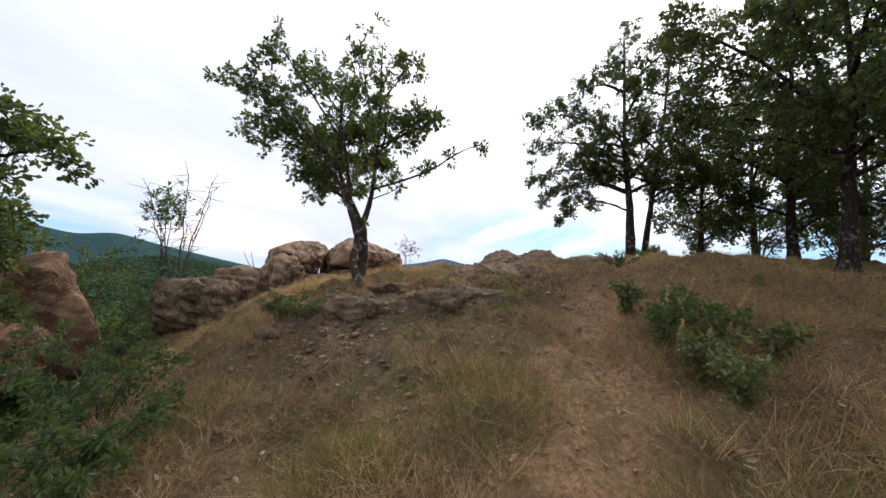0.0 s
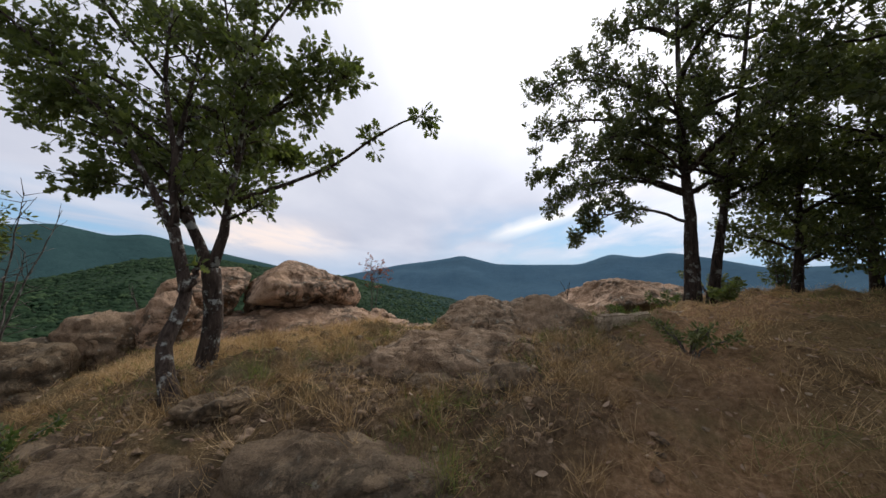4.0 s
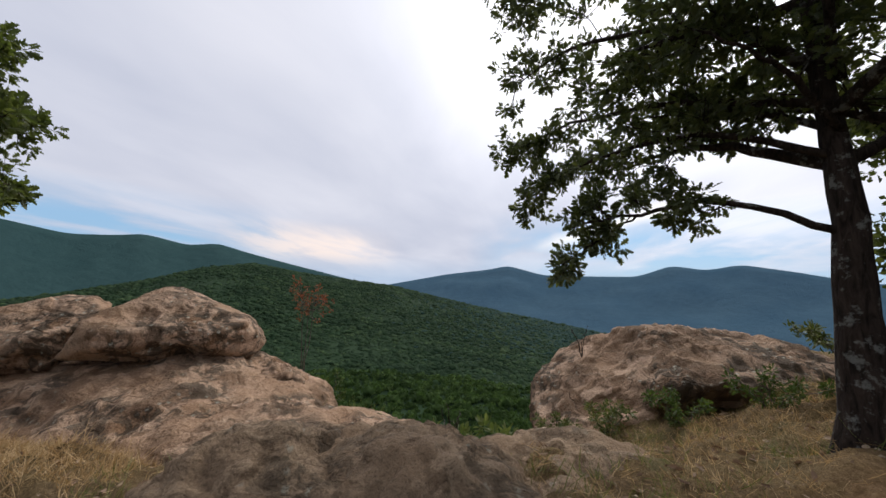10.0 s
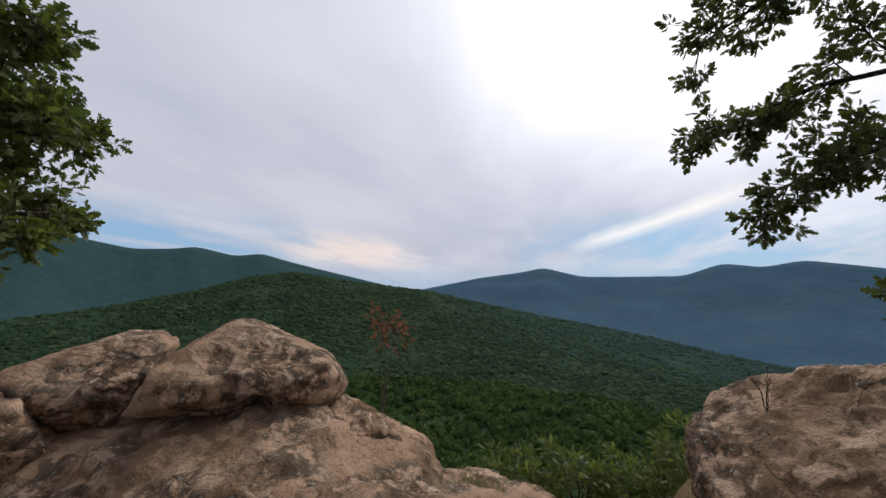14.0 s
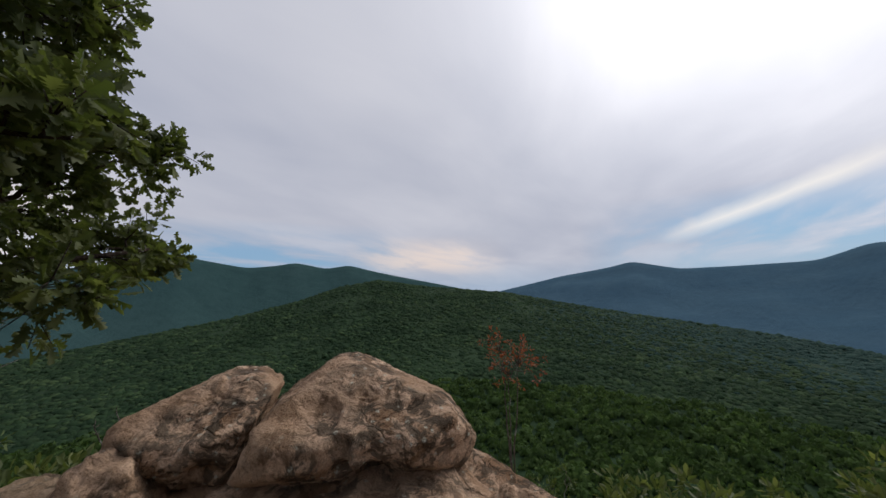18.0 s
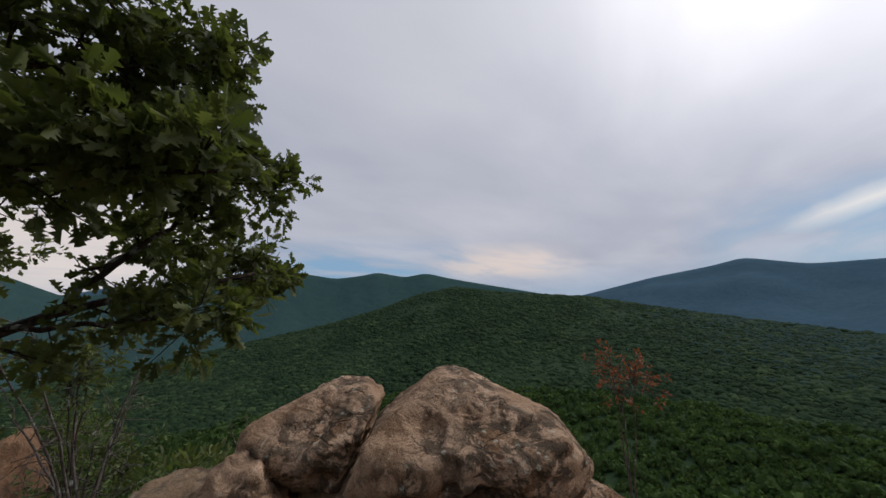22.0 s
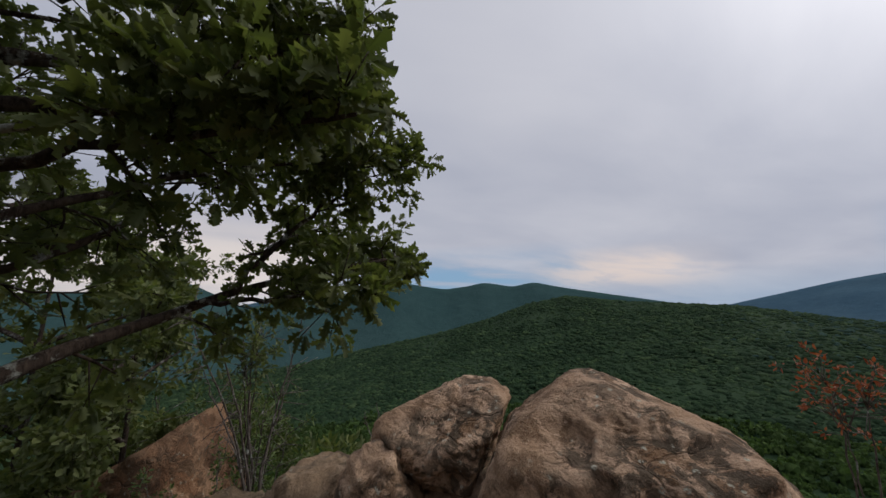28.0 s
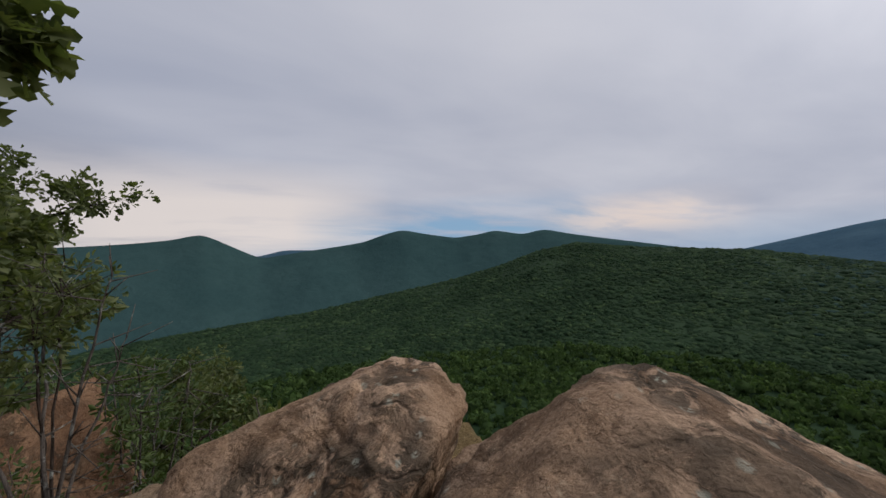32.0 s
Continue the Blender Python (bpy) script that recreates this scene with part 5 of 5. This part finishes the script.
bush("shrub", (-7.1, 8.8, 0.2), 3.3, 0.30, 3, "tall thin shrub with leaves at its top", "shrub", 151, leaves=OAK, leaf=0.09, per=14, twigs=20, bare=0.62, spread=0.14, thick=0.018, bark=BARK)
bush("bare_shrub", (-5.6, 10.6, 0.9), 1.1, 0.5, 4, "dead forked twigs standing by the rocks", "shrub", 152, per=0, twigs=5, bare=0.3, thick=0.018)
bush("shrub", (-6.9, 8.3, -0.6), 1.9, 0.9, 8, "dense leafy shrub below the rocks", "shrub", 153, leaf=0.07, per=14, twigs=9, spread=0.14, thick=0.015)
for i, (x, y, t_, w) in enumerate(((-9.6, 8.9, 1.9, 1.0), (-8.6, 9.7, 0.1, 1.1), (-10.6, 8.0, 2.0, 1.2), (-8.0, 10.6, 0.7, 0.9), (-11.2, 9.6, -0.4, 1.2))):
    z = land_z(x, y) - 0.1
    bush("tall_shrub", (x, y, z), t_ - z, w, 10, "tall leafy shrub crowding the western rocks", "shrub", 170 + i, leaf=0.11, per=18, twigs=12, spread=0.22, thick=0.03, bare=0.35, group="shrubs by the western rocks")
for i, (x, y, h, w) in enumerate(((4.05, 11.25, 0.38, 0.35), (4.75, 11.05, 0.32, 0.4), (3.55, 11.55, 0.30, 0.3), (5.6, 10.95, 0.35, 0.45))):
    bush("weed", (x, y, surf(x, y)), h, w, 7, "low weeds at the foot of the big boulder", "weed", 190 + i, leaves=(WEED, SHRUB)[i % 2], leaf=0.05, per=10, twigs=9, spread=0.09, thick=0.006, bare=0.05, group="weeds round the big boulder")
# small growth past the slab
bush("withered_sapling", (-1.40, 13.6, 0.2), 2.95, 0.20, 3, "thin sapling with withered orange-brown leaves", "sapling", 160, leaves=RUST, leaf=0.055, per=9, twigs=16, bare=0.82, spread=0.10, thick=0.014)
bush("shrub", (-0.75, 13.5, 0.0), 0.95, 0.38, 6, "small pale green shrub behind the slab", "shrub", 161, leaf=0.06, per=10, twigs=7, spread=0.09, thick=0.010)
bush("bare_shrub", (1.95, 13.1, -0.1), 0.95, 0.28, 4, "dark dead stems rising at the ledge's end", "shrub", 162, per=0, twigs=4, bark=BARK_DARK, thick=0.020)
bush("bare_shrub", (4.1, 12.9, 2.0), 0.42, 0.22, 5, "dry twigs growing on a boulder", "shrub", 163, per=0, twigs=4, bark=BARK_DARK, thick=0.006)

# trees beyond the western rocks
for i, (x, y, h, r, w) in enumerate(((-13.6, 5.7, 6.0, 0.18, 2.7), (-15.2, 8.6, 0.4, 0.18, 2.7), (-11.6, 4.9, 6.8, 0.16, 2.5), (-9.6, 6.8, 4.7, 0.13, 1.5))):
    straight_oak((x, y, land_z(x, y) - 0.1), h - land_z(x, y), r, 200 + i, "leafy oak on the western slope", (0.1, 0.2), 0.35, w, n=18, leaves=OAK, leaf=0.15, per=15, spread=0.30, reach=1.1, group="oaks of the western slope")

# wooded flank below the cliff: a few kinds of tree, repeated
kinds = []
for i in range(4):
    rng_k = np.random.default_rng(300 + i)
    tips = []
    for _ in range(150):
        v = Vector(rng_k.normal(0, 1, 3)).normalized()
        tips.append((Vector((v.x * 1.7, v.y * 1.7, 3.3 + v.z * 1.75)) * rng_k.uniform(0.75, 1.08), v))
    root = thing("slope_tree", (0, 0, -200), "bushy green tree on the flank below the cliff", "tree", "trees below the cliff")
    bm = bmesh.new()
    tube(bm, [(0, 0, -0.6), (0.05, 0, 1.6), (0, 0.1, 3.6)], [0.12, 0.09, 0.04], 7)
    part("trunk", bm, BARK_DARK, root)
    P, N, L = foliage(rng_k, tips, 11, 0.5, 0.36)
    part("crown", leaf_cloud("crown", P, N, L, OVAL_OUTLINE, 310 + i), (SHRUB, OAK, SHRUB, OAK)[i], root)
    kinds.append(root)
rng_p = np.random.default_rng(77)
placed = 0
while placed < 170:
    a_ = radians(rng_p.uniform(-125, 52))
    d_ = 14 + 58 * rng_p.uniform(0, 1) ** 0.8
    x, y = 0.5 + d_ * math.sin(a_), 8 + d_ * math.cos(a_)
    if float(edge(x, y)) < 8.5:
        continue
    z = land_z(x, y)
    s = rng_p.uniform(0.75, 1.25)
    m = Matrix.Translation((x, y, z)) @ Matrix.Rotation(rng_p.uniform(0, 6.28), 4, "Z") @ Matrix.Scale(s, 4)
    k = kinds[placed % 4]
    if placed < 4:
        k.matrix_basis = m
    else:
        copy_thing(k, m)
        # copies carry their size in the pose
    placed += 1
# scrubby young trees on the western flank
for _ in range(26):
    a_ = radians(rng_p.uniform(-122, -72))
    d_ = rng_p.uniform(10.5, 26)
    x, y = -1 + d_ * math.sin(a_), 9 + d_ * math.cos(a_)
    s = rng_p.uniform(0.40, 0.70)
    copy_thing(kinds[int(rng_p.integers(0, 4))], Matrix.Translation((x, y, land_z(x, y) - 0.3)) @ Matrix.Rotation(rng_p.uniform(0, 6.28), 4, "Z") @ Matrix.Scale(s, 4))


# ---- grass, litter and pebbles ----
def blade_cloud(name, places, dirs, lengths, half, seed, droop=(0.1, 0.8)):
    """Many thin bent blades in one mesh: a narrow strip of three pieces each."""
    rng_ = np.random.default_rng(seed)
    k = len(places)
    ax = np.asarray(dirs, float)
    ax /= np.linalg.norm(ax, axis=1, keepdims=True) + 1e-9
    sd = np.cross(ax, rng_.normal(size=(k, 3)))
    sd /= np.linalg.norm(sd, axis=1, keepdims=True) + 1e-9
    bow = np.cross(sd, ax)
    L = np.asarray(lengths)[:, None]
    w = half * rng_.uniform(0.6, 1.3, (k, 1))
    curl = rng_.uniform(*droop, (k, 1)) * rng_.choice((-1, 1), (k, 1))
    rows = []
    for f, g in ((0.0, 1.0), (0.38, 0.95), (0.72, 0.65)):
        mid = places + ax * L * f + bow * L * curl * f * f
        rows += [mid + sd * w * g, mid - sd * w * g]
    rows.append(places + ax * L + bow * L * curl)
    v = np.stack(rows, 1)
    f = np.array((0, 1, 3, 2, 2, 3, 5, 4, 4, 5, 6))[None] + (np.arange(k) * 7)[:, None]
    return mesh_fast(name, v.reshape(-1, 3), f.reshape(-1), np.tile((4, 4, 3), k), smooth=False)


def strew(n, box, keep, seed):
    rng_ = np.random.default_rng(seed)
    x, y = rng_.uniform(box[0], box[1], n), rng_.uniform(box[2], box[3], n)
    ok = keep(x, y, rng_)
    x, y = x[ok], y[ok]
    z = land(x, y) + np.array([relief(a_, b_) for a_, b_ in zip(x, y)])
    return x, y, z, rng_


def patchy(x, y, scale, shift):
    return np.array([noise.noise((a_ * scale + shift, b_ * scale, shift)) for a_, b_ in zip(x, y)])


def grass(name, material, label, n, box, keep, height, seed, lean=0.5, half=0.0016, clump=0.045, per=9):
    x, y, z, rng_ = strew(n, box, keep, seed)
    k = len(x)
    # tufts: blades share a root and fan out
    px = np.repeat(x, per) + rng_.normal(0, clump, k * per)
    py = np.repeat(y, per) + rng_.normal(0, clump, k * per)
    pz = np.repeat(z, per) - 0.02
    dirs = rng_.normal(0, lean, (k * per, 3)) + np.repeat(rng_.normal(0, lean * 0.6, (k, 3)), per, 0)
    dirs[:, 2] = np.abs(dirs[:, 2]) * 0.3 + 1.0
    L = height * np.repeat(rng_.uniform(0.5, 1.1, k), per) * rng_.uniform(0.5, 1.15, k * per)
    me = blade_cloud(name, np.stack((px, py, pz), -1), dirs, L, half, seed)
    return tagged(part(name, me, material), label, "grass", kind="stuff")


def bank(x, y):
    """Bare crumbling bank below the oak: 1 in its middle."""
    return np.exp(-((x + 0.8) / 2.0) ** 2 - ((y - 5.1) / 1.25) ** 2)


def dry_field(x, y, rng_):
    p = patchy(x, y, 0.8, 3.0)
    d = trail(x, y)
    return (rng_.uniform(0, 1, x.shape) < np.clip(0.25 + 1.2 * p + 0.5 * np.clip(d - 0.3, 0, 1) - 1.1 * bank(x, y) - 0.9 * np.exp(-((x - 3.0) / 1.5) ** 2 - ((y - 10.2) / 1.8) ** 2), 0.03, 1.0)) & (edge(x, y) < 1.5)


def green_patch(x, y, rng_):
    p = patchy(x, y, 0.7, 11.0)
    return (p > 0.02) & (trail(x, y) > 0.35) & (edge(x, y) < 2.5)


def straw_bowl(x, y, rng_):
    return (np.hypot((x + 1.9) / 2.0, (y - 8.6) / 1.5) < 1.0) & (rng_.uniform(0, 1, x.shape) < 0.9)


grass("brown_grass", THATCH, "brown withered grass covering the slope", 15000, (-6, 9, -1.0, 6.4), dry_field, 0.17, 61, 1.1, 0.0018)
grass("dry_grass", STRAW, "sun-bleached dry grass covering the hilltop", 12500, (-6, 9, 6.2, 13), dry_field, 0.15, 60, 1.1, 0.0018)
grass("straw", STRAW, "tall golden straw between the oak and the boulders", 3500, (-4, 0.2, 7, 10.2), straw_bowl, 0.17, 62, 1.0, 0.0022)
def ledge_tufts(x, y, rng_):
    d = np.minimum(np.hypot(x - 0.15, y - 11.3), np.hypot(x - 0.7, y - 11.75))
    return d < 0.28


x, y, z, rng_ = strew(2600, (-0.3, 1.1, 10.8, 12.2), ledge_tufts, 68)
P = np.stack((x, y, np.full(len(x), 0.72)), -1)
d = rng_.normal(0, 0.55, (len(x), 3))
d[:, 2] = 1.0
tagged(part("grass_tuft", blade_cloud("grass_tuft", P, d, rng_.uniform(0.25, 0.55, len(x)), 0.003, 69), GREEN_GRASS), "grass tuft rooted in a crack of the ledge", "grass", kind="stuff")
grass("green_grass", GREEN_GRASS, "tufts of still-green grass among the dry", 7500, (-6, 9, -1.0, 12), green_patch, 0.19, 63, 0.9, 0.002)


def matted(x, y, rng_):
    return (patchy(x, y, 0.9, 5.0) > 0.02 + 0.55 * bank(x, y)) & (trail(x, y) > 0.25 * rng_.uniform(0, 2, x.shape)) & (edge(x, y) < 0.5)


grass("matted_grass", THATCH, "long dry grass lying flat in swirls", 17000, (-3.5, 4.5, 0.3, 5.8), matted, 0.30, 71, 1.4, 0.0016, 0.12)
grass("matted_green_grass", GREEN_GRASS, "long wilting green grass lying among the straw", 16000, (-3.5, 3.5, 0.3, 5.8), lambda x, y, r_: matted(x, y, r_) & green_patch(x, y, r_), 0.25, 72, 1.2, 0.0015, 0.12)


def tussocks(x, y, rng_):
    return (patchy(x, y, 1.1, 8.0) > -0.10 + 0.35 * bank(x, y)) & (trail(x, y) > 0.45) & (edge(x, y) < 1.0)


grass("tussock_grass", THATCH, "shaggy dry tussocks drooping over the slope", 900, (-4.5, 6.5, 0.6, 7.6), tussocks, 0.34, 73, 0.75, 0.0017, 0.05, 42)
grass("tussock_green_grass", GREEN_GRASS, "shaggy half-green tussocks on the slope", 420, (-4.5, 6.5, 0.6, 7.2), lambda x, y, r_: tussocks(x, y, r_) & green_patch(x, y, r_), 0.30, 74, 0.75, 0.0017, 0.05, 42)


def litter_spread(name, material, label, n, box, keep, length, seed, outline=OVAL_OUTLINE):
    x, y, z, rng_ = strew(n, box, keep, seed)
    k = len(x)
    d = rng_.normal(0, 1, (k, 3))
    d[:, 2] *= 0.18
    me = leaf_cloud(name, np.stack((x, y, z + 0.012), -1), d, length * rng_.uniform(0.5, 1.2, k), outline, seed)
    return tagged(part(name, me, material), label, "litter", kind="stuff")


litter_spread("leaf_litter", LITTER, "brown fallen leaves and chips strewn on the path", 9000, (-5, 9, -1, 12), lambda x, y, r_: edge(x, y) < 1, 0.07, 64)
x, y, z, rng_ = strew(22000, (-5, 8, -1, 11), lambda x, y, r_: edge(x, y) < 1, 65)
d = rng_.normal(0, 1, (len(x), 3))
d[:, 2] *= 0.12
fallen = part("fallen_straw", blade_cloud("fallen_straw", np.stack((x, y, z + 0.012), -1), d, 0.15 * rng_.uniform(0.5, 1.3, len(x)), 0.0015, 65, (0.0, 0.25)), THATCH)
tagged(fallen, "flattened dry stalks lying on the ground", "litter", kind="stuff")

x, y, z, rng_ = strew(1500, (-4, 8, 0, 11), lambda x, y, r_: (r_.uniform(0, 1, x.shape) < np.clip(1.2 - trail(x, y) * 0.4, 0.25, 1)) & (edge(x, y) < 0.5), 66)
size = 0.005 + 0.022 * rng_.uniform(0, 1, len(x)) ** 3
blob_cloud("pebbles", np.stack((x, y, z + size * 0.2, size), -1), KERB, "small pale pebbles scattered over the soil", 67, 0.6, 1)["category"] = "pebbles"

x, y, z, rng_ = strew(5200, (-4.2, 3.2, 3.0, 8.2), lambda x, y, r_: (r_.uniform(0, 1, x.shape) < bank(x, y) + 0.5 * np.exp(-((x - 1.2) / 1.8) ** 2 - ((y - 7.0) / 1.0) ** 2)) & (edge(x, y) < 0.5), 86)
size = 0.010 + 0.045 * rng_.uniform(0, 1, len(x)) ** 3
blob_cloud("stone_chips", np.stack((x, y, z + size * 0.15, size), -1), ROCK_DULL, "crumbled brown stone chips on the bank", 87, 0.55, 1)["category"] = "stones"
